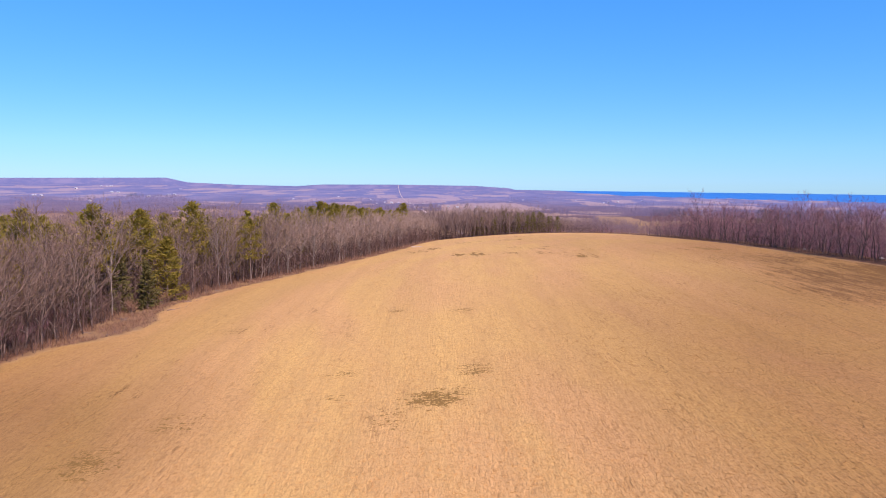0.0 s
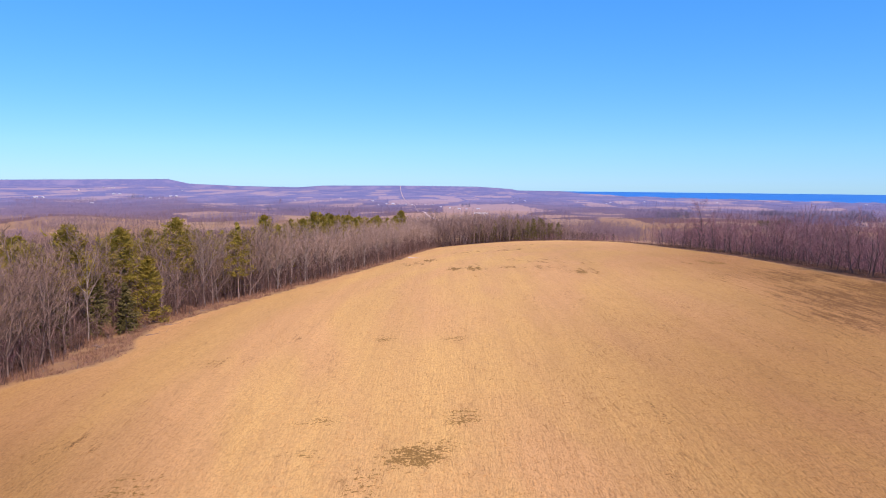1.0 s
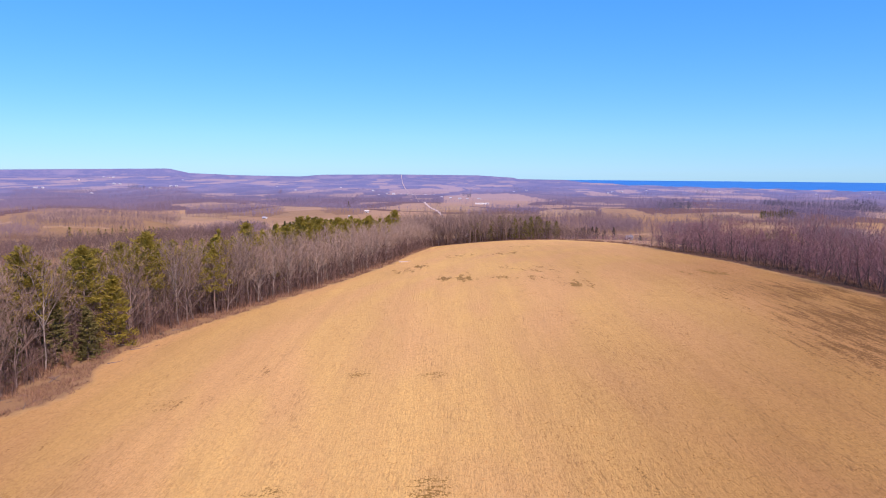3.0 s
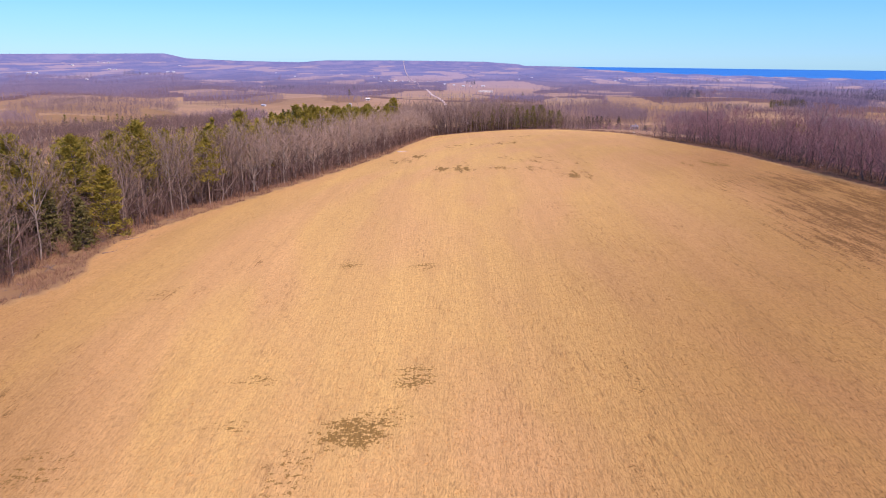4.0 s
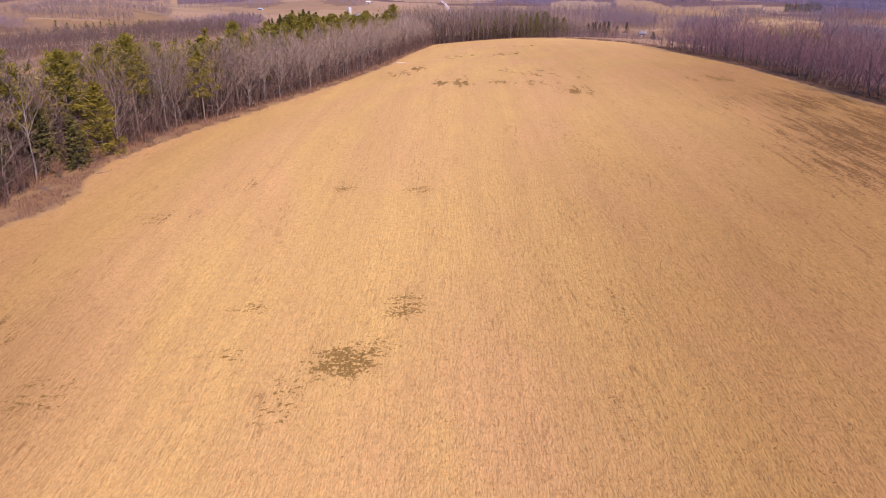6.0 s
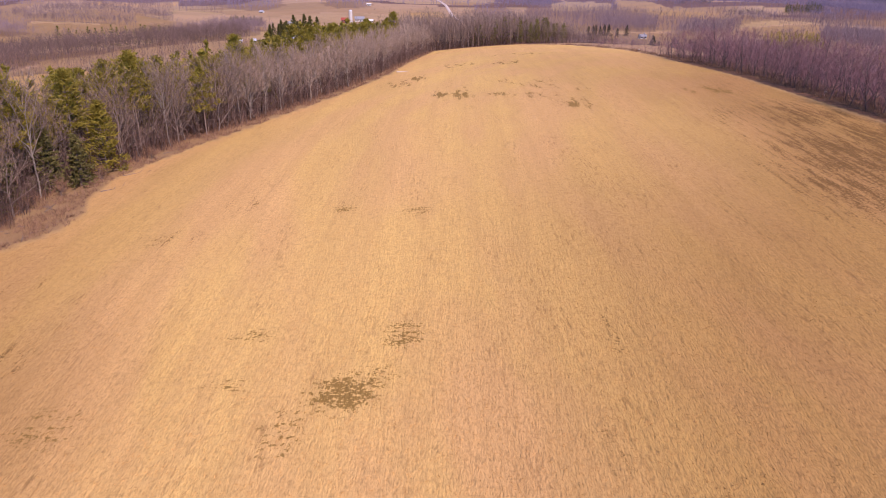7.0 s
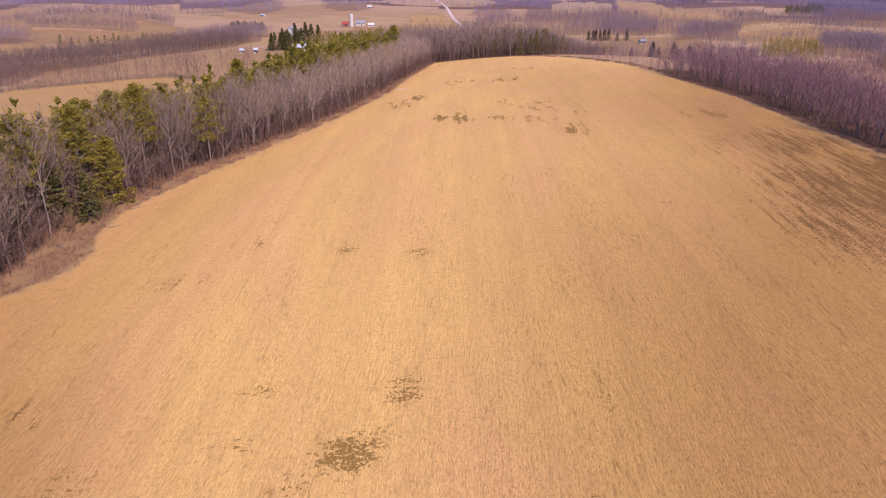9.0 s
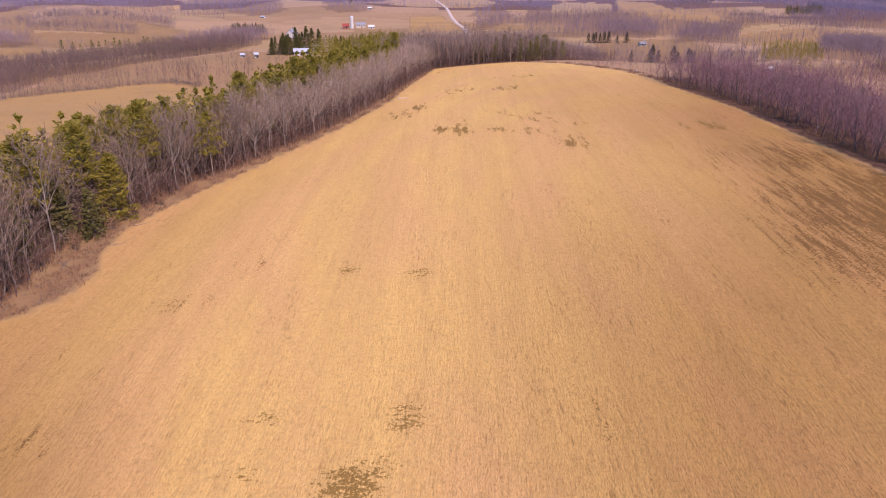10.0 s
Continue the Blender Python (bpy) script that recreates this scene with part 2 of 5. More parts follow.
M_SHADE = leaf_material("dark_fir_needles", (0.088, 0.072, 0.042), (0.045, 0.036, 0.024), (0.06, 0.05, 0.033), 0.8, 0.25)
M_SPRUCE = leaf_material("spruce_needles", (0.135, 0.122, 0.032), (0.075, 0.070, 0.022), (0.095, 0.088, 0.026), 0.8, 0.3)
M_BRUSH = leaf_material("dead_brush", (0.33, 0.19, 0.11), (0.12, 0.062, 0.038), (0.21, 0.115, 0.068))
M_DRYLEAF = leaf_material("dry_oak_leaves", (0.56, 0.38, 0.20), (0.38, 0.245, 0.13), (0.46, 0.305, 0.16), 1.0, 0.5)
M_STUB = stubble_material("straw_stubble", (0.58, 0.328, 0.11), (0.43, 0.236, 0.078), (0.28, 0.148, 0.05))
M_ROAD = plain("gravel_road", (0.46, 0.365, 0.305), 0.95, 0, 0.2, 0.4)
M_WHITE = plain("white_paint", (0.50, 0.48, 0.45), 0.6, 0, 0.25)
M_TIN = plain("galvanised_roof", (0.43, 0.45, 0.50), 0.45, 0.3, 0.2)
M_RED = plain("red_barn_boards", (0.25, 0.05, 0.035), 0.8)
M_CONC = plain("silo_concrete", (0.44, 0.41, 0.38), 0.85)
M_GLASS = plain("dark_window_glass", (0.03, 0.035, 0.045), 0.1, 0, 0.1)
M_SHINGLE = plain("grey_shingles", (0.2, 0.2, 0.22), 0.9)
M_LOG = plain("barkless_log", (0.40, 0.33, 0.27), 0.85)
M_STONE = plain("field_stone", (0.40, 0.36, 0.32), 0.9)


def water_material():
    m, nt, b = nmat("lake_water", 0.55, 0.12)
    p = place(nt)
    n = noise_tex(nt, stretch(nt, p, 0.002, 0.006, 1), 1.0, 4)
    link(nt, mixc(nt, n, (0.012, 0.13, 0.37), (0.024, 0.17, 0.44)), b.inputs["Base Color"])
    bump(nt, b, noise_tex(nt, stretch(nt, p, 0.05, 0.15, 1), 1.0, 3), 0.5)
    return m


M_WATER = water_material()


# ---- terrain ----
def smooth(a, b, v):
    t = np.clip((v - a) / (b - a), 0, 1)
    return t * t * (3 - 2 * t)


EDGE_L = ((-200, -54), (60, -54), (84, -53), (92, -51), (97, -46.5), (102, -43.2), (108, -43.2), (117, -46.8), (127, -47), (140, -43.4), (157, -36.6), (174, -30.5), (195, -23), (211, -18.8),
          (238, -12.4), (259, -10.8), (282, -8.2), (320, -3.6), (343, -1.5), (400, 3))
TREES_L = ((-200, -54.5), (60, -54.5), (84, -54.5), (104, -53), (117, -55.5), (126, -54), (139, -49.5), (154, -46), (165, -39.5), (192, -28.8), (215, -22.2), (253, -15.6), (282, -11.8), (343, -4), (400, 1))
EDGE_R = ((-200, 92), (100, 88), (140, 86.5), (178, 84), (204, 83.2), (244, 77.5), (289, 69), (324, 52), (345, 30), (400, 10))


def edge(rows, y):
    return np.interp(y, [r[0] for r in rows], [r[1] for r in rows])


def field_inside(x, y):
    """Metres inside the hilltop field, negative outside."""
    return np.minimum(np.minimum(x - edge(EDGE_L, y), edge(EDGE_R, y) - x), 341 - y)


def hill(x, y):
    u, v = x / 100, (y - 150) / 100
    return -0.995 + 7.071 * u - 1.003 * v - 3.728 * u * u + 1.410 * u * v - 1.922 * v * v + 0.088 * v ** 3 - 2.296 * u * u * v + 0.627 * u * v * v


def valley(x, y):
    r = np.hypot(x, y)
    az = np.degrees(np.arctan2(x, y))
    z = np.interp(r, (0, 300, 400, 550, 800, 1000, 1300, 1500, 2000, 2500, 3500), (-19, -19, -21, -28.5, -34.5, -38, -42, -46, -47, -44, -33))
    top = np.interp(az, (-180, -31.6, -21, -19.5, -16, -11.5, -9.5, -3.8, 2.5, 5.3, 5.65, 9.6, 32, 180), (27, 27, 40, 12, 0, -6, 7, 11, 8, -6, -15, -18, -18, 27))
    crag = np.interp(az, (-21, -19.5, 5.5, 9), (1, 1, 1, 0))
    z = z + (top - z) * (smooth(3300, 4820, r) * (1 - 0.45 * crag) + 0.45 * crag * smooth(4420, 4560, r))
    roll = 5.0 * np.sin(x / 95 + 1.3 * np.sin(y / 210)) * np.sin(y / 120 + 0.6) + 3.0 * np.sin((x + 0.6 * y) / 61)
    z = z + 7 * np.exp(-((x + 95) ** 2 + (y - 455) ** 2) / 75 ** 2) + 6 * np.exp(-((x - 245) ** 2 + (y - 545) ** 2) / 80 ** 2) - 6 * np.exp(-((x - 148) ** 2 + (y - 530) ** 2) / 50 ** 2) - 8 * np.exp(-((x - 122) ** 2 + (y - 455) ** 2) / 65 ** 2)
    z = z + roll * smooth(480, 1000, r) * (1 - smooth(2500, 3300, r))
    return z


def shore_line(az):
    return np.interp(az, (9, 10.5, 14, 20, 32, 60), (4840, 4300, 3700, 3400, 3150, 2900)) + (70 * np.sin(az * 2.1) + 30 * np.sin(az * 7)) * smooth(9, 12, az)


def shore(x, y):
    """Metres out on the lake, negative on land."""
    az = np.degrees(np.arctan2(x, y))
    return np.where((az > 9) & (az < 60), np.hypot(x, y) - shore_line(az), -1e4)


def lake_level(r):
    return np.interp(r, (2800, 3200, 4880), (-41.5, -36.5, -18.3))


def height(x, y):
    x, y = np.asarray(x, float), np.asarray(y, float)
    cx, cy = np.clip(x, -62, 105), np.clip(y, 15, 350)
    d = np.hypot(x - cx, y - cy)
    w = smooth(0, 210, d)
    fall = 10 * smooth(88, 150, x) * smooth(30, 90, y) * smooth(420, 300, y) * smooth(260, 160, x)
    z = hill(cx, cy) * (1 - w) + valley(x, y) * w - fall - 8 * np.exp(-((x - 110) / 50) ** 2 - ((y - 402) / 46) ** 2)
    s = shore(x, y)
    w = smooth(-260, -20, s)
    bed = lake_level(np.hypot(x, y)) - 3 * np.clip(s / 40, -1, 1)
    return z * (1 - w) + bed * w


def link_mesh(name, verts, faces, mat, parent=None):
    me = bpy.data.meshes.new(name)
    verts, faces = np.asarray(verts, np.float32), np.asarray(faces, np.int32)
    n, k = faces.shape
    me.vertices.add(len(verts))
    me.vertices.foreach_set("co", verts.ravel())
    me.loops.add(n * k)
    me.loops.foreach_set("vertex_index", faces.ravel())
    me.polygons.add(n)
    me.polygons.foreach_set("loop_start", np.arange(n, dtype=np.int32) * k)
    me.update(calc_edges=True)
    me.validate()
    me.materials.append(mat)
    ob = new(name, me)
    ob.parent = parent
    return ob


def part(name, bm, mat, parent, label=""):
    me = bpy.data.meshes.new(name)
    bm.to_mesh(me)
    bm.free()
    me.materials.append(mat)
    ob = new(name, me)
    ob.parent = parent
    return tagged(ob, label)


# Land parcels of the valley, corner by corner in metres
WOODS_WEST = (
    ((-190, 303), (-191, 328), (-194, 363), (-195, 404), (-190, 439), (-177, 466), (-162, 492), (-151, 565), (-168, 627), (-191, 574), (-202, 527), (-214, 492), (-233, 479), (-243, 451), (-253, 430), (-266, 418)),
    ((-380, 607), (-331, 605), (-356, 650), (-417, 669)),
    ((-700, 1090), (-597, 1087), (-592, 1229), (-795, 1644), (-980, 1528)),
    ((-490, 1379), (-356, 1203), (-266, 1004), (-233, 1022), (-261, 1201), (-343, 1500), (-525, 1476)),
    ((-174, 1083), (-149, 1020), (-114, 1049), (-126, 1245), (-170, 1500), (-260, 1500)),
    ((-673, 1131), (-573, 1136), (-679, 1910), (-906, 2543), (-1362, 2282)),
)
WOODS_MID = (
    ((23, 717), (72, 939), (137, 906), (186, 824), (214, 804), (232, 890), (192, 988), (123, 1023), (40, 1016)),
    ((25, 1047), (81, 1011), (89, 1122), (45, 1191)),
    ((112, 1253), (114, 1087), (142, 1108), (183, 1400), (152, 1500)),
    ((48, 400), (84, 400), (112, 600), (60, 570)),
    ((138, 690), (193, 700), (212, 783), (159, 811)),
    ((180, 627), (278, 727), (299, 787), (243, 784)),
    ((366, 1296), (379, 1243), (503, 1580), (640, 1900), (506, 1909), (440, 1755)),
)
WOODS_EAST = (
    ((110, 352), (150, 352), (215, 370), (228, 402), (176, 396), (140, 412), (118, 396)),
    ((242, 494), (251, 523), (268, 551), (333, 638), (359, 628), (285, 495), (257, 488)),
    ((487, 1058), (493, 996), (567, 1004), (787, 1404), (736, 1440), (660, 1409)),
    ((244, 395), (258, 395), (335, 560), (298, 565), (266, 480)),
    ((245, 508), (297, 535), (347, 629), (289, 595)),
    ((343, 795), (444, 924), (534, 941), (578, 957), (564, 997), (484, 1024)),
    ((444, 1019), (574, 1015), (777, 1293), (778, 1386), (548, 1168), (487, 1122)),
    ((-200, 518), (-164, 565), (-148, 619), (-180, 740), (-208, 679)),
)
PINE_LOTS = (
    ((196, 480), (238, 480), (268, 563), (228, 552)),
    ((-80, 470), (-36, 432), (-8, 480), (-14, 600), (-42, 636), (-72, 640), (-66, 540)),
    ((-79, 300), (-81, 335), (-74, 379), (-68, 413), (-51, 423), (-48, 403), (-52, 370), (-58, 310), (-66, 285)),
    ((232, 395), (262, 392), (294, 470), (265, 470)),
)
FAR_CLUMPS = (
    ((-1113, 2162), (-1143, 2376), (-1236, 2561), (-1285, 2501)), ((-1075, 2429), (-992, 2398), (-1216, 2923), (-1248, 2832)), ((-244, 1719), (-206, 1696), (-213, 1751), (-250, 1763)),
    ((-24, 1414), (-13, 1411), (-15, 1538), (-27, 1535)), ((48, 2018), (74, 2058), (84, 2367), (56, 2399)), ((246, 2747), (293, 2706), (303, 2805), (255, 2850)), ((806, 2334), (846, 2318), (892, 2444), (851, 2469)),
    ((-417, 1686), (-344, 1778), (-355, 1834), (-483, 1948)),
)
# tone (0 straw, 0.5 dull pink, 0.72 olive, 1 brown) and corners
FIELDS = (
    (0.34, ((-187, 316), (-173, 325), (-149, 352), (-133, 362), (-112, 352), (-85, 302), (-55, 300), (-60, 385), (-70, 455), (-98, 466), (-148, 554), (-158, 479), (-175, 460), (-188, 435), (-194, 401), (-193, 361))),
    (0.2, ((-333, 522), (-283, 533), (-310, 583), (-369, 578))),
    (0.10, ((-260, 280), (-183, 315), (-173, 329), (-161, 345), (-149, 358), (-133, 366), (-112, 356), (-85, 306), (-60, 200), (-60, 100), (-300, 100))),
    (0.30, ((-353, 596), (-280, 585), (-228, 600), (-247, 715), (-278, 771), (-285, 701), (-408, 732), (-419, 706))),
    (0.32, ((-449, 849), (-405, 837), (-360, 823), (-320, 802), (-278, 771), (-290, 713), (-325, 722), (-415, 746))),
    (0.72, ((-280, 776), (-324, 813), (-413, 1162), (-269, 914), (-224, 826), (-219, 748))),
    (0.32, ((-485, 917), (-460, 1035), (-429, 1179), (-307, 835), (-326, 818), (-366, 837), (-416, 859))),
    (0.02, ((-529, 1088), (-581, 1305), (-498, 1399), (-455, 1277), (-468, 1128))),
    (0.3, ((-476, 802), (-466, 817), (-484, 881), (-572, 1041), (-633, 1063))),
    (0.6, ((-205, 757), (-198, 902), (-141, 968), (-39, 934), (-45, 820), (-119, 827), (-152, 803))),
    (0.4, ((-232, 857), (-273, 991), (-217, 986), (-161, 1018), (-90, 1039), (-31, 1118), (-5, 1018), (-39, 934), (-142, 976), (-198, 902))),
    (0.12, ((-40, 747), (-54, 1004), (-13, 1050), (7, 886), (11, 744))),
    (0.08, ((25, 734), (29, 896), (78, 908), (64, 732))),
    (0.32, ((245, 640), (333, 697), (382, 668), (430, 700), (504, 885), (288, 756))),
    (0.30, ((85, 380), (125, 400), (200, 690), (125, 660))),
    (0.30, ((125, 400), (200, 690), (226, 717), (217, 650), (197, 552), (150, 420))),
    (0.28, ((217, 563), (289, 758), (341, 766), (367, 737), (327, 654), (289, 645))),
    (0.25, ((10, 770), (114, 740), (130, 858), (10, 960))),
    (0.72, ((140, 1060), (218, 1050), (288, 1373), (217, 1480), (178, 1376))),
    (0.2, ((313, 1472), (224, 1006), (236, 908), (285, 834), (313, 843), (355, 1205), (349, 1356))),
    (0.25, ((356, 1239), (276, 906), (397, 1074), (449, 1199))),
    (0.20, ((505, 963), (560, 925), (601, 996), (544, 1011))),
    (0.55, ((-287, 779), (-343, 970), (-264, 898), (-185, 903), (-91, 797), (-219, 748))),
    (0.4, ((-454, 929), (-295, 802), (-425, 1147), (-451, 1050))),
    (0.45, ((-7, 2009), (-4, 1502), (161, 1575), (307, 2005), (228, 2272), (62, 2435))),
)


def inside(poly, x, y):
    """Which points lie in a polygon."""
    hit = np.zeros(np.shape(x), bool)
    for (x0, y0), (x1, y1) in zip(poly, poly[1:] + poly[:1]):
        if y0 != y1:
            hit ^= ((y0 > y) != (y1 > y)) & (x < (x1 - x0) * (y - y0) / (y1 - y0) + x0)
    return hit


def ragged(x, y):
    s = 5 * np.sin(x / 19 + 2 * np.sin(y / 31)) + 3 * np.sin(y / 11 + x / 23)
    return x + s, y + 0.8 * s


def in_wood(x, y):
    x, y = ragged(x, y)
    hit = np.zeros(np.shape(x), bool)
    for poly in WOODS_WEST + WOODS_MID + WOODS_EAST + PINE_LOTS:
        hit |= inside(poly, x, y)
    return hit


def side_wood(x, y):
    """The woods along both sides and the end of the hilltop field."""
    l = edge(TREES_L, y) - x
    left = smooth(-1.5, 0.5, l) * smooth(40, 34, l) * smooth(40, 60, y) * smooth(372, 360, y)
    rr = x - edge(EDGE_R, y)
    right = smooth(0, 1.5, rr) * smooth(80, 60, rr) * smooth(60, 75, y) * smooth(278, 258, y)
    back = smooth(341, 343, y) * smooth(400, 380, y) * smooth(-30, -20, x) * smooth(85, 70, x)
    return np.maximum(np.maximum(left, right), back)


def cells(x, y, size, turn):
    """Field parcels: a fixed random number for each cell of a skewed grid."""
    c, s = math.cos(radians(turn)), math.sin(radians(turn))
    u, v = x * c + y * s, -x * s + y * c
    u = u + 18 * np.sin(v / 130)
    a0 = np.floor(u / size)
    b0 = np.floor(v / (size * 0.62) + 0.37 * a0)
    h = np.sin(a0 * 127.1 + b0 * 311.7) * 43758.5453
    return h - np.floor(h)


def far_wood(x, y):
    r = np.hypot(x, y)
    rag = np.sin(x / 60 + 2 * np.sin(y / 90)) * np.sin(y / 75) * 0.25
    q = cells(x + 30 * np.sin(y / 47), y + 40 * np.sin(x / 71), 190, 14) * smooth(2300, 1900, r) + cells(x + 12 * np.sin(y / 97), y * 0.2 + 9 * np.sin(x / 71), 84, 4) * smooth(1900, 2300, r) + rag * 0.7
    hit = (q > np.where(r > 2600, np.where(x > 0.05 * y, 0.16, 0.34), np.where(r > 1700, np.where(x > 0.1 * y, 0.12, 0.30), 0.45))) & ((r > 1150) | ((r > 430) & (x > 0.1 * y) & (y > 400)))
    for poly in [f[1] for f in FIELDS] + list(PINE_LOTS):
        hit &= ~inside(poly, x, y)
    return hit | ((r > 4250) & (np.arctan2(x, y) < 0.12))


# Bare soil showing through: centre, half sizes, strength
PATCHES = ((-0.7, 61.5, 2.5, 2.1, 0.8), (-4.3, 57.0, 1.8, 3.2, 0.4), (1.2, 63.5, 2.2, 1.4, 0.5), (3.3, 70.0, 1.6, 2.0, 0.7), (3.1, 101.2, 2.0, 1.6, 0.5), (-6.6, 103.6, 1.5, 1.1, 0.72), (-9.6, 70.7, 3.0, 1.4, 0.37), (-25.6, 51, 2.6, 3.0, 0.56), (-22, 58.5, 3.0, 3.0, 0.36),
           (-28, 95.5, 2.5, 3.0, 0.34), (-10.2, 63.2, 2.2, 1.2, 0.35))
SCARS = ((9.4, 186, 3.2, 8.8, 0.85), (4.6, 187, 3.0, 5.4, 0.75), (17, 183, 5.7, 4.1, 0.52), (34.0, 167, 3.1, 6.1, 0.85), (26.5, 179, 4.7, 4.3, 0.6), (21, 204, 4.7, 5.4, 0.5), (27, 199, 4.3, 5.4, 0.52), (38, 186, 2.7, 4.1, 0.5), (7, 253, 4.1, 8.1, 0.55),
         (-7, 211, 4.6, 6.1, 0.85), (-3.4, 221, 3.5, 8.1, 0.66), (-5, 200, 3.5, 4.1, 0.45), (29, 195, 6.8, 6.8, 0.58), (24, 252, 6.8, 8.1, 0.56), (10, 249, 8.1, 10.8, 0.5), (66, 181, 8.1, 6.8, 0.5), (4, 318, 6.8, 5.4, 0.5), (28, 280, 16.2, 6.8, 0.46))
STREAKS = ((67, 118, 13, 24, 0.66), (80, 118, 14, 34, 0.80), (60, 104, 11, 15, 0.58), (72, 150, 10, 16, 0.62), (60, 150, 8, 14, 0.4), (18.3, 54, 1.0, 5, 0.33), (20.5, 68, 1.2, 5, 0.36), (-32, 68, 7, 5, 0.29), (-26.5, 96, 4, 3.5, 0.4),
           (-21, 107, 3, 5, 0.4), (-38, 84, 7, 4, 0.27))


def thin_and_falloff(x, y):
    """Where straw lies thinner over the soil, plus lens falloff painted towards the field's sides."""
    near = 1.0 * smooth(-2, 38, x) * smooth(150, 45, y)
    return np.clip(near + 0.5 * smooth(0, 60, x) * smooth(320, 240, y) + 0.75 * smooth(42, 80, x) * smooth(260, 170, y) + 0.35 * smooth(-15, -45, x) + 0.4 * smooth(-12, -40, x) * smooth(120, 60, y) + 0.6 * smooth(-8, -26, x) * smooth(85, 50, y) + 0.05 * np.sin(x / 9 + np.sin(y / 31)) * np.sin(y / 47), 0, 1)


def cover(x, y):
    r = np.hypot(x, y)
    stub = smooth(-0.6, 0.8, field_inside(x, y) + 0.5 * np.sin(y / 2.3) * np.sin(y / 7.1))
    bare = np.zeros_like(x)
    worn = np.zeros_like(x)
    for px, py, ax, ay, k in PATCHES:
        bare = np.maximum(bare, k * np.exp(-0.7 * (((x - px) / ax) ** 2 + ((y - py) / ay) ** 2)))
    scar = np.zeros_like(x)
    for px, py, ax, ay, k in SCARS:
        scar = np.maximum(scar, k * np.exp(-0.7 * (((x - px) / ax) ** 2 + ((y - py) / ay) ** 2)))
    for px, py, ax, ay, k in STREAKS:
        worn = np.maximum(worn, k * np.exp(-0.7 * (((x - px) / ax) ** 2 + ((y - py) / ay) ** 2)))
    # Dark edge strip: leaf litter and the wood's shadow, both painted as litter
    strip = np.abs(x - edge(EDGE_R, y) + 1.0)
    strip = np.exp(-(strip / 1.7) ** 2) * smooth(100, 120, y) * smooth(270, 235, y)
    strip = np.clip(1.6 * strip, 0, 1)
    stub = stub * (1 - strip)
    litter = np.maximum(np.maximum(np.maximum(side_wood(x, y), 0.5 * in_wood(x, y)), np.where(r > 1150, 1.0, 0.5) * far_wood(x, y)), strip ** 0.6) * (1 - stub)
    tone = 0.25 + 0.55 * cells(x, y, 150, 14)
    for t, poly in FIELDS:
        tone = np.where(inside(poly, x, y), t, tone)
    verge = smooth(4, 1, edge(TREES_L, y) - x) * smooth(-2, 0, edge(EDGE_L, y) - x) * smooth(20, 40, y) * smooth(360, 350, y)
    tone = np.maximum(tone * (1 - verge), 0.97 * verge)
    # The haze weight for the ground colour grows from 750 to 3200 m
    return {"stubble": stub, "bare": bare * stub, "worn": worn * stub, "scar": scar * stub, "litter": litter, "tone": tone, "distance_haze": smooth(750, 3200, r), "thin": thin_and_falloff(x, y) * stub}


a = np.concatenate([np.linspace(-180, -38, 14, endpoint=False), np.linspace(-38, 38, 370, endpoint=False), np.linspace(38, 180, 14, endpoint=False)])
rad = np.concatenate([[0.0], np.geomspace(4, 4885, 390)])
AA, RR = np.meshgrid(np.radians(a), rad)
GX, GY = (RR * np.sin(AA)).ravel(), (RR * np.cos(AA)).ravel()
GZ = height(GX, GY)
na, nr = len(a), len(rad)
i, j = np.meshgrid(np.arange(nr - 1), np.arange(na), indexing="ij")
quads = np.stack([i * na + j, i * na + (j + 1) % na, (i + 1) * na + (j + 1) % na, (i + 1) * na + j], -1).reshape(-1, 4)[:, ::-1]
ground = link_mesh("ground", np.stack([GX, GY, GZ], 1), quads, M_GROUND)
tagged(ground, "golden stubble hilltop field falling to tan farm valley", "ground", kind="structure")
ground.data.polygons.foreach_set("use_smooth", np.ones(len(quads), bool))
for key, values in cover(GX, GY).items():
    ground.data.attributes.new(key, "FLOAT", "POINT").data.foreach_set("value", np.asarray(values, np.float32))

wa = np.radians(np.linspace(9.05, 59.5, 160))
WA, WU = np.meshgrid(wa, np.linspace(0, 1, 30))
WR = shore_line(np.degrees(WA)) - 45
WR = WR + (4882 - WR) * WU
i, j = np.meshgrid(np.arange(29), np.arange(159), indexing="ij")
wq = np.stack([i * 160 + j, i * 160 + j + 1, (i + 1) * 160 + j + 1, (i + 1) * 160 + j], -1).reshape(-1, 4)[:, ::-1]
lake = link_mesh("water", np.stack([(WR * np.sin(WA)).ravel(), (WR * np.cos(WA)).ravel(), lake_level(WR.ravel())], 1), wq, M_WATER)
tagged(lake, "deep blue lake reaching to the horizon", "lake", kind="structure")


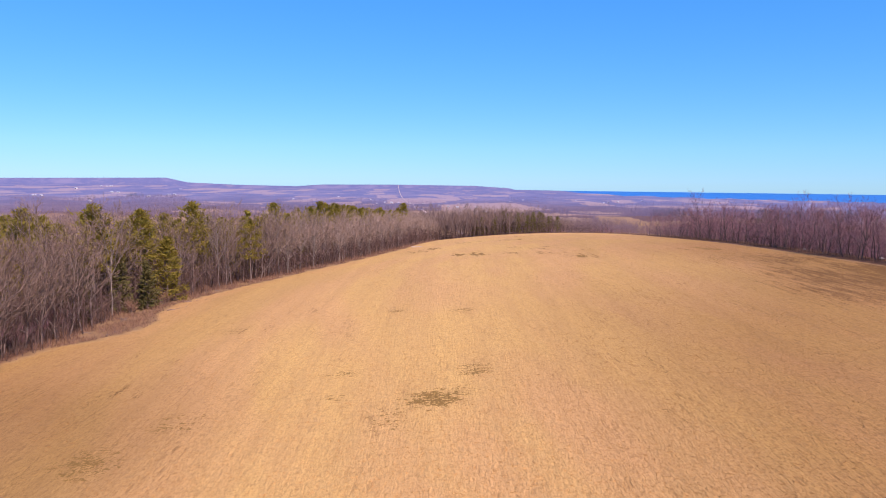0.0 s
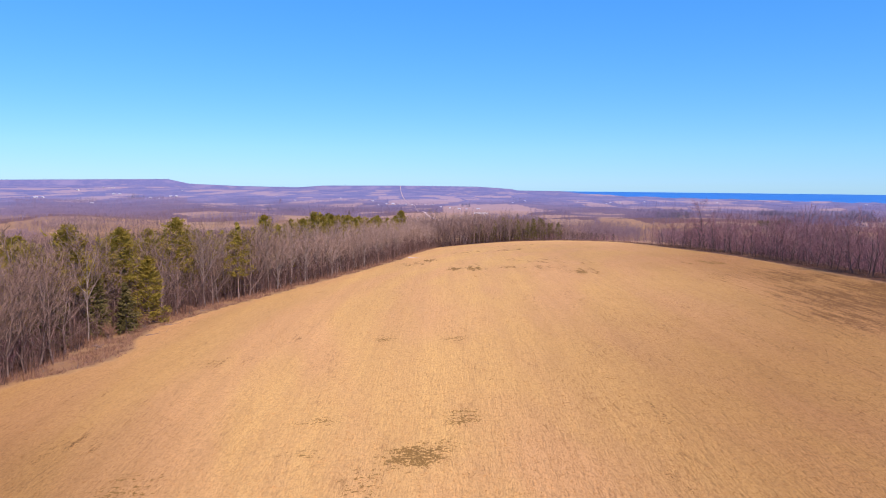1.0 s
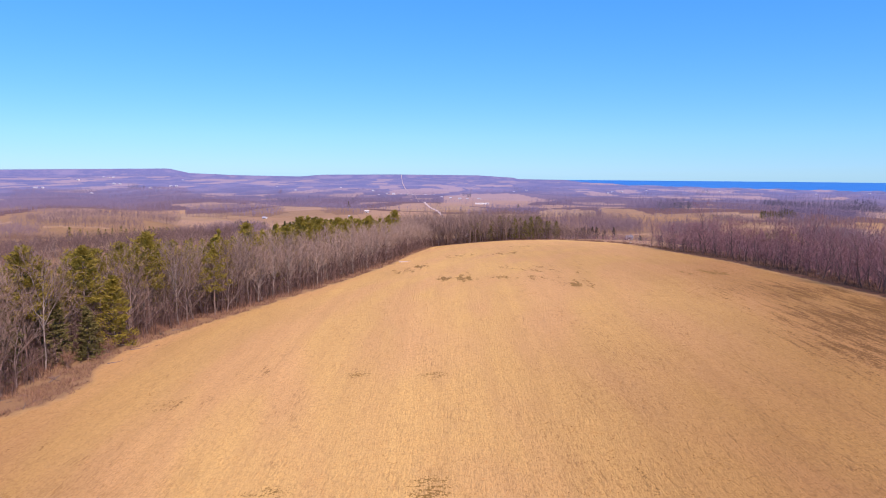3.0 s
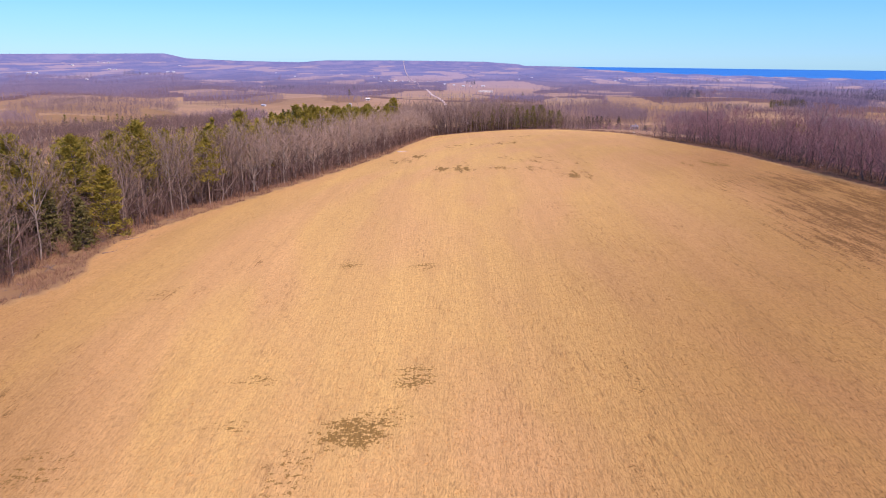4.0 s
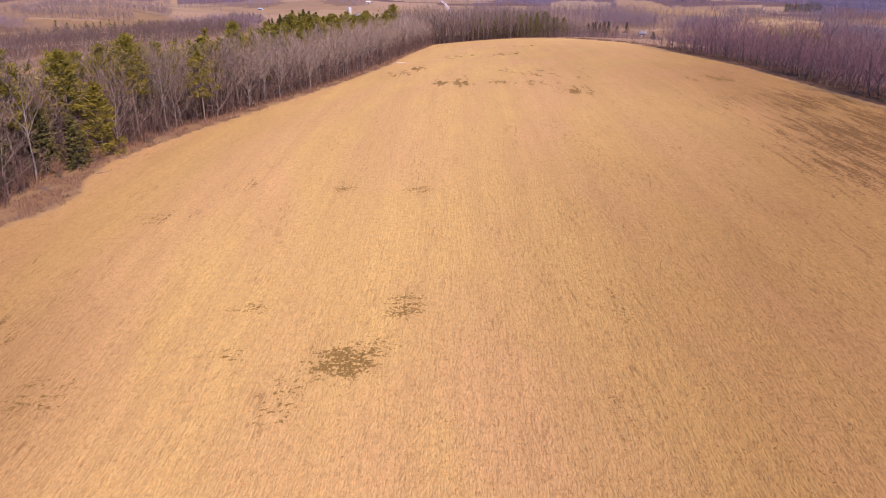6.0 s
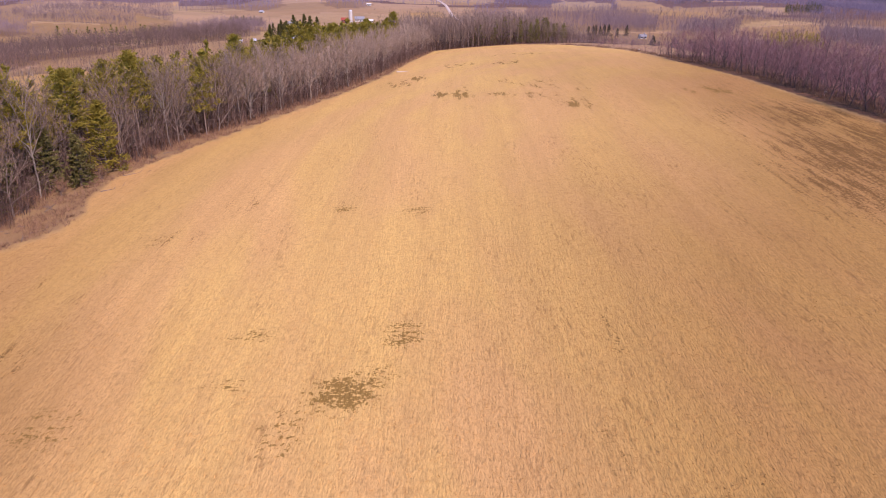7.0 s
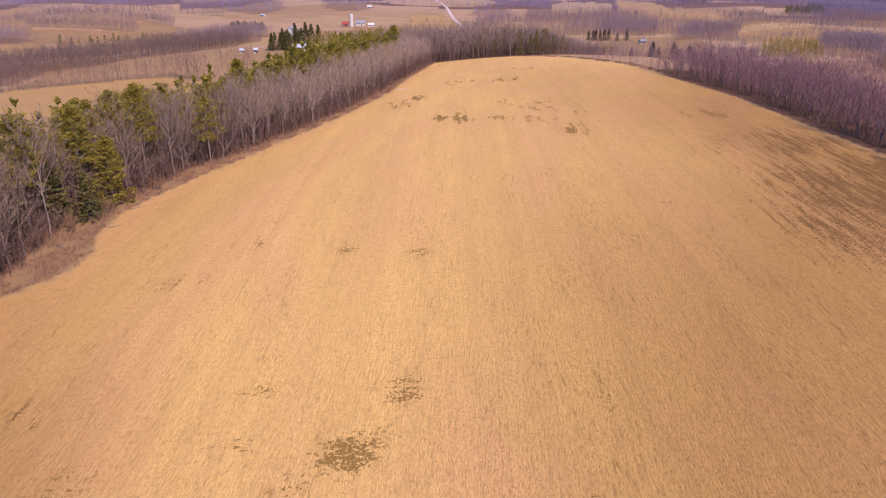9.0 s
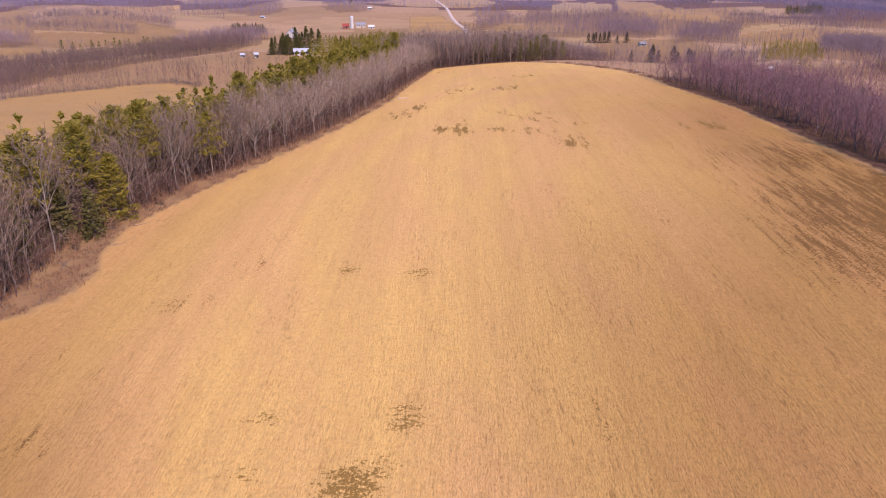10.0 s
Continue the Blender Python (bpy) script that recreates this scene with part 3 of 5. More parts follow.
# ---- trees ----
class Geo:
    """Gathers tubes and blades into one triangle mesh."""

    def __init__(self):
        self.v, self.f, self.n = [], [], 0

    def add(self, v, f):
        self.v.append(np.asarray(v, np.float32))
        self.f.append(np.asarray(f, np.int32) + self.n)
        self.n += len(v)

    def tube(self, pts, radii, sides):
        pts = np.asarray(pts, float)
        k = len(pts)
        d = np.gradient(pts, axis=0)
        d /= np.linalg.norm(d, axis=1)[:, None] + 1e-9
        ref = np.array([1.0, 0.1, 0.0]) if abs(d[0][2]) > 0.7 else np.array([0.0, 0.0, 1.0])
        u = np.cross(d, ref)
        u /= np.linalg.norm(u, axis=1)[:, None] + 1e-9
        w = np.cross(d, u)
        t = np.arange(sides) * 2 * np.pi / sides
        ring = pts[:, None] + np.asarray(radii)[:, None, None] * (np.cos(t)[None, :, None] * u[:, None] + np.sin(t)[None, :, None] * w[:, None])
        q, s = np.meshgrid(np.arange(k - 1), np.arange(sides), indexing="ij")
        a0, a1 = q * sides + s, q * sides + (s + 1) % sides
        f = np.concatenate([np.stack([a0, a1, a1 + sides], -1).reshape(-1, 3), np.stack([a0, a1 + sides, a0 + sides], -1).reshape(-1, 3)])
        self.add(ring.reshape(-1, 3), f)

    def blades(self, base, tip, width, rng):
        base, tip = np.asarray(base, float), np.asarray(tip, float)
        n = len(base)
        side = np.cross(tip - base, rng.normal(size=(n, 3)))
        side *= (np.asarray(width).reshape(-1, 1) * 0.5) / (np.linalg.norm(side, axis=1)[:, None] + 1e-9)
        v = np.stack([base - side, base + side, tip], 1).reshape(-1, 3)
        self.add(v, np.arange(3 * n).reshape(-1, 3))

    def mesh(self, name, mat):
        me = bpy.data.meshes.new(name)
        v, f = np.concatenate(self.v), np.concatenate(self.f)
        me.vertices.add(len(v))
        me.vertices.foreach_set("co", v.ravel())
        me.loops.add(f.size)
        me.loops.foreach_set("vertex_index", f.ravel())
        me.polygons.add(len(f))
        me.polygons.foreach_set("loop_start", np.arange(len(f), dtype=np.int32) * 3)
        me.update(calc_edges=True)
        me.materials.append(mat)
        return me


def unit(v):
    return v / (np.linalg.norm(v) + 1e-9)


def spray(rng, d, n, lo, hi, rise=0.0):
    """Directions that fan out round d by lo to hi radians, turning upward a little."""
    a = np.cross(d, (0.31, 0.17, 0.94) if abs(d[2]) < 0.9 else (1.0, 0.2, 0.0))
    a = unit(a)
    b = np.cross(d, a)
    az = np.arange(n) * 2.4 + rng.uniform(0, 6.28) + rng.normal(0, 0.35, n)
    t = rng.uniform(lo, hi, n)
    v = np.outer(np.cos(t), d) + (np.sin(t) * np.cos(az))[:, None] * a + (np.sin(t) * np.sin(az))[:, None] * b
    v[:, 2] += rise
    return v / np.linalg.norm(v, axis=1)[:, None]


def bare_tree(seed, tall, spread, fork=0.45, limbs=9, subs=6, twigs=5, thick=1.0, twig_w=0.035, low=False, snags=6, crook=1.0):
    """Wood of trunk and limbs, and the crown of fine branches."""
    rng = np.random.default_rng(seed)
    wood, crown = Geo(), Geo()
    lean = rng.normal(0, 0.028 * crook, 2)
    ts = np.linspace(0, 1, 7)
    wob = np.cumsum(rng.normal(0, 0.13 * crook, (7, 2)), 0)
    wob[0] = 0
    trunk = np.stack([lean[0] * tall * ts + wob[:, 0], lean[1] * tall * ts + wob[:, 1], tall * 0.86 * ts - 0.4], 1)
    r0 = 0.0098 * tall * thick
    wood.tube(trunk, r0 * (1.0 - ts) ** 0.85 + 0.02, 3 if low else 6)
    bases, tips = [], []
    for k in range(limbs):
        h = fork + (0.95 - fork) * ((k + rng.random()) / limbs) ** 1.15
        p = np.array([np.interp(h, ts, trunk[:, c]) for c in range(3)])
        az = k * 2.4 + rng.normal(0, 0.4)
        away = rng.uniform(0.38, 0.78) * (0.85 + 0.15 * crook) * (1.15 - 0.55 * (h - fork) / (1 - fork))
        d = np.array([math.sin(away) * math.cos(az), math.sin(away) * math.sin(az), math.cos(away)])
        ln = min(1.5 * spread * rng.uniform(0.8, 1.15) * (1.1 - 0.5 * (h - fork) / (1 - fork)), (tall * 1.03 - p[2]) / max(0.5, d[2]))
        q = np.linspace(0, 1, 4)
        curve = p + np.outer(q, d) * ln * 0.94 + np.outer(q ** 2, (0, 0, 0.08 * ln)) + rng.normal(0, 0.022 * ln, (4, 3)) * q[:, None]
        rl = r0 * (1.05 - h) * 0.62 + 0.03
        wood.tube(curve, rl * (1.06 - q), 3 if low else 4)
        for g, dd in zip(np.linspace(0.28, 1.0, subs) + rng.uniform(-0.06, 0.0, subs), spray(rng, d, subs, 0.3, 0.75, 0.16)):
            b0 = np.array([np.interp(g, q, curve[:, c]) for c in range(3)])
            l2 = ln * rng.uniform(0.3, 0.5) * (1.25 - 0.55 * g)
            b1 = b0 + dd * l2
            if low:
                crown.blades([b0], [b1], [0.10], rng)
            else:
                crown.tube([b0, (b0 + b1) / 2 + rng.normal(0, 0.04 * l2, 3), b1], (0.036, 0.024, 0.010), 3)
            for g2, d3 in zip(np.linspace(0.3, 1.0, 3), spray(rng, dd, 3, 0.15, 0.6, 0.12)):
                c0 = b0 + (b1 - b0) * g2
                c1 = c0 + d3 * l2 * rng.uniform(0.45, 0.7)
                bases.append(c0[None])
                tips.append(c1[None])
                d4 = spray(rng, d3, twigs, 0.1, 0.62, 0.1)
                cb = c0 + np.outer(rng.uniform(0.2, 1.0, twigs), c1 - c0)
                bases.append(cb)
                tips.append(cb + d4 * rng.uniform(0.35, 1.0, (twigs, 1)) * (0.5 + 0.12 * spread))
    for k in range(snags):
        h = rng.uniform(0.1, fork + 0.1)
        p = np.array([np.interp(h, ts, trunk[:, c]) for c in range(3)])
        az = rng.uniform(0, 6.28)
        e = p + np.array([math.cos(az), math.sin(az), rng.uniform(-0.25, 0.6)]) * rng.uniform(0.8, 2.6)
        bases.append(p[None])
        tips.append(e[None])
        cb = p + np.outer(rng.uniform(0.4, 1.0, 3), e - p)
        bases.append(cb)
        tips.append(cb + rng.normal(0, 0.45, (3, 3)))
    bases, tips = np.concatenate(bases), np.concatenate(tips)
    crown.blades(bases, tips, np.full(len(bases), twig_w), rng)
    return wood, crown


def pine_tree(seed, tall, spread, start=0.3, whorls=13, arms=5, tuft=9, droop=0.0, low=False, boughs=True):
    """A trunk with tiers of boughs, each bough carrying tufts of needles towards its end."""
    rng = np.random.default_rng(seed)
    wood, crown = Geo(), Geo()
    wood.tube([(0, 0, -0.4), (0.1, 0, tall * 0.5), (0, 0.05, tall)], (0.0115 * tall, 0.008 * tall, 0.02), 5)
    bases, tips, wid = [], [], []
    spire = droop >= 0.3
    side = rng.uniform(0.7, 1.15, 7)
    for k in range(whorls):
        u = k / (whorls - 1)
        h = start + (0.96 - start) * u
        shape = 1 - u if spire else min(1.0, 0.62 + 1.6 * u) * (1 - u ** 2.2) ** 0.75 if start > 0.3 else (1 - u ** 1.25) ** 0.8
        reach = spread * shape * rng.uniform(0.78, 1.1) + 0.3
        for m in range(arms):
            az = 2 * math.pi * (m + rng.random() * 0.8) / arms + k * 1.1
            rr = reach * rng.uniform(0.6, 1.08) * np.interp(az % 6.2832, np.linspace(0, 6.2832, 8), np.append(side, side[0]))
            out = np.array([math.cos(az), math.sin(az), 0.0])
            cross = np.array([-out[1], out[0], 0.0])
            p = np.array([0, 0, tall * (h + rng.uniform(-0.4, 0.4) * (0.96 - start) / whorls)])
            rise = rng.uniform(-0.05, 0.4) + 0.6 * u ** 2 - droop
            e = p + out * rr + (0, 0, rr * rise)
            if boughs and not low:
                wood.blades([p], [e], [0.10], rng)
            if low or spire:
                g = rng.uniform(0.2, 1.0, (tuft, 1)) ** 0.8
                c0 = p + (e - p) * g + rng.normal(0, 0.12, (tuft, 3))
            else:
                clumps = max(2, tuft // 7)
                g = np.repeat(rng.uniform(0.35, 1.0, clumps) ** 0.7, -(-tuft // clumps))[:tuft, None]
                off = np.repeat(rng.normal(0, 0.16 * rr + 0.1, clumps), -(-tuft // clumps))[:tuft, None]
                c0 = p + (e - p) * g + off * cross * g + rng.normal(0, 0.3, (tuft, 3)) * (1, 1, 0.9)
            dirs = out * 0.55 + np.outer(rng.normal(0, 0.8, tuft), cross) + np.outer(rng.uniform(-0.2, 1.0, tuft) - 0.5 * droop, (0, 0, 1))
            dirs /= np.linalg.norm(dirs, axis=1)[:, None]
            ln = rng.uniform(0.45, 0.95, (tuft, 1)) * (0.55 + spread * 0.13)
            bases.append(c0 - dirs * ln * 0.3)
            tips.append(c0 + dirs * ln * 0.7)
            wid.append(rng.uniform(0.6, 1.2, tuft) * (0.5 if low else 0.3 if spire else 0.24))
    bases.append(np.repeat([[0, 0, tall * 0.93]], 8, 0))
    tips.append(np.array([0, 0, tall * 0.97]) + rng.normal(0, 1, (8, 3)) * (0.25, 0.25, 0.1) + (0, 0, 0.55))
    wid.append(np.full(8, 0.2))
    crown.blades(np.concatenate(bases), np.concatenate(tips), np.concatenate(wid), rng)
    return wood, crown


def tree_thing(name, geos, mats, label, category="tree", group=""):
    base = tagged(new(name), label, category, group)
    for nm, g, m in zip(("trunk", "crown"), geos, mats):
        new(nm, g.mesh(nm, m)).parent = base
    return base


def settle(ob, x, y, turn, size=1.0, first=False):
    """Stand a thing, or a copy of it, on the ground."""
    z = float(height(x, y))
    m = pose(x, y, z, 0, 0, turn) @ Matrix.Diagonal((size, size, size, 1))
    if first:
        ob.matrix_basis = m
        return ob
    made = copy_thing(ob, pose(x, y, z, 0, 0, turn))
    made.scale = (size, size, size)
    return made


def forest_stuff(name, kinds, xs, ys, sizes, mat, label, rng, category="trees"):
    """Many joined trees as one mesh: trunks and crowns of the given kinds stood at the places."""
    V, F, n = [], [], 0
    baked = []
    for wood, crown in kinds:
        v = np.concatenate(wood.v + crown.v)
        f = np.concatenate([np.concatenate(wood.f), np.concatenate(crown.f) + wood.n])
        baked.append((v, f))
    zs = height(xs, ys)
    for x, y, z, s in zip(xs, ys, zs, sizes):
        v, f = baked[rng.integers(len(baked))]
        c, sn = math.cos(t := rng.uniform(0, 6.28)), math.sin(t)
        R = np.array([[c, sn, 0], [-sn, c, 0], [0, 0, rng.uniform(0.85, 1.15)]]) * s
        V.append(v @ R + (x, y, z))
        F.append(f + n)
        n += len(v)
    ob = link_mesh(name, np.concatenate(V), np.concatenate(F), mat)
    return tagged(ob, label, category, kind="stuff")


rng = np.random.default_rng(11)


def scatter(keep, box, gap, r):
    xs, ys = np.meshgrid(np.arange(box[0], box[2], gap), np.arange(box[1], box[3], gap))
    xs, ys = xs.ravel() + r.uniform(-0.48, 0.48, xs.size) * gap, ys.ravel() + r.uniform(-0.48, 0.48, ys.size) * gap
    ok = keep(xs, ys)
    return xs[ok], ys[ok]


# ---- the woods beside the field ----
FORMS = ((17, 5.2, 0.13), (16, 4.9, 0.18), (18, 5.0, 0.11), (15, 4.2, 0.25), (14, 4.6, 0.16), (17, 3.8, 0.33))
# Kinds 3 to 5 repeat the edge trees in brightened colours
bare_kinds = [tree_thing("bare_tree", bare_tree(20 + k, h, s, f, 10, 6, 5, 1.0, 0.048, crook=2.0 if k < 3 else 1.3), (M_BARK, M_TWIG) if k < 3 else (M_PALE, M_TWIG_BRIGHT),
                         "tall leafless grey-brown broadleaf tree at the field edge" if k < 3 else "leafless field-edge tree in brightened bark and twig colours", "tree", "bare trees of the field edge") for k, (h, s, f) in enumerate(FORMS)]
dark_kinds = [tree_thing("bare_tree", bare_tree(40 + k, h, s, f, 9, 6, 5, 1.35, 0.06, crook=2.3), (M_DARKBARK, M_TWIG_DARK),
                         "leafless tree with dark crooked limbs over violet-brown twigs", "tree", "bare trees of the dark wood") for k, (h, s, f) in enumerate(((17, 5.4, 0.12), (16, 5.2, 0.16), (18, 4.8, 0.22)))]
pale_kinds = [tree_thing("pale_tree", bare_tree(50 + k, h, s, f, lm, 7, 9, 0.72, 0.042, snags=16), (M_PALE, M_TWIG_PALE),
                         "leafless pale-barked tree with spreading light limbs", "tree", "pale trees of the field edge") for k, (h, s, f, lm) in enumerate(((17, 5.6, 0.36, 11), (16, 3.6, 0.40, 9)))]
pine_kinds = [tree_thing("pine_tree", pine_tree(60 + k, h, s, st, w, a, t), (M_BARK, M_PINE), "yellow-green pine standing among leafless trees", "tree", "pines of the mixed wood")
              for k, (h, s, st, w, a, t) in enumerate(((18, 3.9, 0.46, 10, 6, 42), (15, 3.7, 0.36, 9, 5, 30), (16, 3.9, 0.42, 9, 5, 30), (12, 4.2, 0.05, 13, 6, 34)))]


def stand(kinds, spots):
    used = set()
    for x, y, k, s in spots:
        settle(kinds[k], x, y, rng.uniform(0, 360), s, first=k not in used)
        used.add(k)


left, pines, right = [], [], []
SOLO_PINES = ((-57.8, 118.5, 0, 1.04), (-51.2, 147, 0, 1.02), (-50.6, 131.5, 3, 0.98), (-55.4, 131.5, 0, 0.97), (-42.2, 157.5, 1, 0.9), (-66, 106, 1, 1.0), (-62.5, 113, 2, 1.02), (-57, 168, 1, 0.98), (-67, 113, 2, 1.05), (-71, 119, 1, 1.05), (-65, 100, 0, 1.0), (-69, 108, 2, 1.0))
SOLO_PALE = ((-54.9, 118.2, 0, 1.0), (-38.8, 170, 1, 0.98), (-46.6, 149.5, 0, 0.9), (-33, 186, 1, 0.86), (-60.5, 111.5, 1, 0.85), (95, 172, 1, 0.6), (93, 177, 0, 0.52), (98, 162, 1, 0.66), (103, 187, 1, 0.58), (92, 205, 0, 0.5))
SOLO_DARK = ((84.3, 232.9, 0, 0.84), (89.8, 182, 2, 0.74), (89.4, 156.4, 1, 0.74), (88.8, 151.5, 2, 0.66), (86.5, 181, 0, 0.6), (89.1, 167.8, 1, 0.66), (91, 141, 2, 0.66))
CLEAR = ((-50.3, 126.0, 4.0), (-52.0, 123.5, 3.2), (-48.5, 130, 3.5), (-53.4, 114.5, 4.6), (-47.8, 144.0, 2.6))
for y in np.concatenate([np.arange(58, 150, 2.6), np.arange(150, 350, 3.1)]):
    ex = float(edge(TREES_L, y))
    for row_d in (1.2, 4.6, 8.6):
        if (row_d > 8 and rng.random() < 0.4 and y < 170) or rng.random() < 0.1:
            continue
        x, yy = ex - row_d - rng.uniform(-1.8, 1.8), y + rng.uniform(-1.5, 1.5)
        if min(math.hypot(x - s[0], yy - s[1]) for s in SOLO_PINES + SOLO_PALE) < 2.8 or any(math.hypot(x - cx, yy - cy) < cr for cx, cy, cr in CLEAR):
            continue
        # Past about y 170 the kinds with brightened colours take over
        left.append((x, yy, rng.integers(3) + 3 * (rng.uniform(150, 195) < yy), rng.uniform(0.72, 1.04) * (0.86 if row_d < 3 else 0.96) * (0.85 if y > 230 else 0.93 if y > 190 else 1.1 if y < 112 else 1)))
    for row_d in (6.5, 11.5, 17):
        if y < 325 and rng.random() < (0.9 if y < 185 else 0.74) * (0.22 if row_d < 8 else 1):
            pines.append((ex - row_d - rng.uniform(-2, 2), y + rng.uniform(-1.5, 1.5), rng.integers(3) if row_d > 8 else 2, rng.uniform(0.72, 0.97) * (1.06 if y > 185 else 1.1 if (y < 118 and row_d > 8) else 1) * (0.78 if row_d < 8 else 1)))
for y in np.arange(100, 262, 4.0):
    for row_d in (1.6, 6, 11.5):
        right.append((float(edge(EDGE_R, y)) + row_d + rng.uniform(-1.2, 1.8), y + rng.uniform(-1.6, 1.6), rng.integers(3), rng.uniform(0.46, 0.64) * (1 if y < 230 else 0.85)))
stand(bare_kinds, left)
stand(dark_kinds, list(SOLO_DARK) + right)
stand(pine_kinds, list(SOLO_PINES) + pines)
stand(pale_kinds, SOLO_PALE)

LOW_BARE = [bare_tree(90 + k, 14, 4.4, 0.18, 7, 4, 2, 0.8, 0.075, True, 3, 2.2) for k in range(5)]
SLIM = [bare_tree(110 + k, 13, 3.0, 0.3, 6, 3, 2, 0.8, 0.085, True, 3) for k in range(4)]
LOW_PINE = [pine_tree(95 + k, 10, 3.6, 0.06, 7, 5, 5, 0.0, True) for k in range(4)]
FAR_PINE = [pine_tree(85 + k, 10, 3.8, 0.06, 6, 4, 4, 0.0, True) for k in range(4)]
SPRUCES = [pine_tree(100 + k, 13, 5.6, 0.02, 16, 8, 14, 0.35, boughs=False) for k in range(2)]


ys = np.arange(60, 325, 3.4) + rng.uniform(-1.4, 1.4, 78)
for off in (22.5, 27.5):
    forest_stuff("pine_stand", LOW_PINE, edge(TREES_L, ys) - off + rng.uniform(-2, 2, 78), ys, rng.uniform(1.12, 1.6, 78), M_PINE, "yellow-green pines along the back of the mixed wood", rng)


ys = np.arange(150, 318, 3.6) + rng.uniform(-1.4, 1.4, 47)
for off in (12.5, 17.5):
    forest_stuff("pine_stand", LOW_PINE, edge(TREES_L, ys) - off + rng.uniform(-2, 2, 47), ys, rng.uniform(1.15, 1.5, 47), M_PINE, "yellow-green pines crowding the mixed wood", rng)


def sapling(seed, tall, n, wide):
    """Thin stems with a few twigs."""
    r = np.random.default_rng(seed)
    wood, crown = Geo(), Geo()
    for s in range(3):
        b0 = np.array([r.normal(0, 0.25), r.normal(0, 0.25), -0.2])
        t0 = b0 + np.array([r.normal(0, 0.5), r.normal(0, 0.5), tall * r.uniform(0.6, 1.0)])
        wood.blades([b0], [t0], [0.07], r)
        g = r.uniform(0.25, 1, n)
        tb = b0 + np.outer(g, t0 - b0)
        crown.blades(tb, tb + r.normal(0, 1, (n, 3)) * (wide, wide, 0.4 * wide) + (0, 0, 0.7), np.full(n, 0.045), r)
    return wood, crown


def small_tree(seed, tall, n, fine=1.0):
    """A far leafless tree: a stem, ascending limbs and the twigs that fan out from them."""
    r = np.random.default_rng(seed)
    wood, crown = Geo(), Geo()
    top = np.array([r.normal(0, 0.03), r.normal(0, 0.03), 0.8]) * tall
    wood.blades([(0, 0, -0.5)] * 2, [top] * 2, [0.42 * fine] * 2, r)
    limbs = max(3, n // 6)
    for k in range(limbs):
        g = 0.22 + 0.68 * (k + r.random()) / limbs
        lean = r.uniform(0.35, 0.75) * (1.2 - 0.6 * g)
        az = k * 2.4 + r.normal(0, 0.4)
        d = np.array([math.sin(lean) * math.cos(az), math.sin(lean) * math.sin(az), math.cos(lean)])
        b = top * g
        ln = min(0.42 * tall * r.uniform(0.8, 1.1), (tall - b[2]) / d[2])
        twigs = n // limbs - 1
        crown.blades([b], [b + d * ln], [0.34 * fine], r)
        tb = b + np.outer(np.linspace(0.3, 0.95, twigs), d) * ln
        crown.blades(tb, tb + spray(r, d, twigs, 0.25, 0.7, 0.15) * r.uniform(0.14, 0.26, (twigs, 1)) * tall, r.uniform(0.2, 0.36, twigs) * fine, r)
    return wood, crown


SAPS = [sapling(200 + k, 5.5, 9, 0.6) for k in range(6)]
TWIGGY = [small_tree(230 + k, 12, 42, 0.42) for k in range(6)]
SLENDER = [small_tree(250 + k, 13, 46, 0.34) for k in range(6)]
TINY = [small_tree(220 + k, 12, 15) for k in range(6)]


def right_inner(x, y):
    d = x - edge(EDGE_R, y)
    return (d > 11) & (d < 42) & (y > 90) & (y < 266)


def right_deep(x, y):
    d = x - edge(EDGE_R, y)
    return ((d > 41) & (d < 110) & (y > 100) & (y < 290)) | inside(((128, 292), (150, 340), (175, 352), (200, 378), (235, 402), (330, 420), (330, 290)), x, y)


def left_inner(x, y):
    d = edge(TREES_L, y) - x
    return (d > 4) & (d < 36) & (y > 205) & (y < 362)


def left_front(x, y):
    d = edge(TREES_L, y) - x
    free = np.min([np.hypot(x - cx, y - cy) - cr for cx, cy, cr in CLEAR], axis=0) > 0
    return (d > 0.3) & (d < 21) & (y > 56) & (y < 227) & free


def back_inner(x, y):
    return (side_wood(x, y) > 0.5) & (y > 343)


def right_tip(x, y):
    d = x - edge(EDGE_R, y)
    return (d > 2) & (d < 60) & (y > 255) & (y < 345)


for keep, box, gap, lo, hi, mat, label in (
        (right_deep, (85, 95, 330, 425), 4.3, 0.5, 0.8, M_TWIG_DARK, "leafless violet-brown wood on the falling slope"),
        (right_inner, (80, 80, 205, 300), 4.2, 0.42, 0.62, M_TWIG_DARK, "dense leafless violet-brown wood beside the stubble field"),
        (right_tip, (30, 255, 150, 345), 3.6, 0.10, 0.21, M_TWIG_BACK, "low leafless scrub at the field corner"),
        (left_inner, (-70, 225, 0, 365), 4.2, 0.75, 1.0, M_TWIG_BRIGHT, "leafless grey-brown wood along the field"),
        (left_front, (-90, 56, -15, 228), 3.4, 0.5, 0.95, M_TWIG, "dense leafless grey-brown wood behind the field edge"),
        (back_inner, (-40, 340, 95, 402), 4.2, 0.6, 0.85, M_TWIG_BACK, "leafless wood behind the hilltop field")):
    xs, ys = scatter(keep, box, gap, rng)
    sizes = rng.uniform(lo, hi, len(xs)) * (np.interp(xs, (-25, 10, 45, 58, 72), (1.6, 1.45, 1.2, 0.85, 0.5)) if keep is back_inner else 1)
    forest_stuff("wood", LOW_BARE if keep is right_inner else (TWIGGY if keep in (right_deep, right_tip, left_inner) else SLIM), xs, ys, sizes, mat, label, rng)
xs, ys = scatter(lambda x, y: (y > 344) & (y < 385) & (x > edge(TREES_L, y) - 22) & (x < 62), (-40, 340, 80, 390), 2.3, rng)
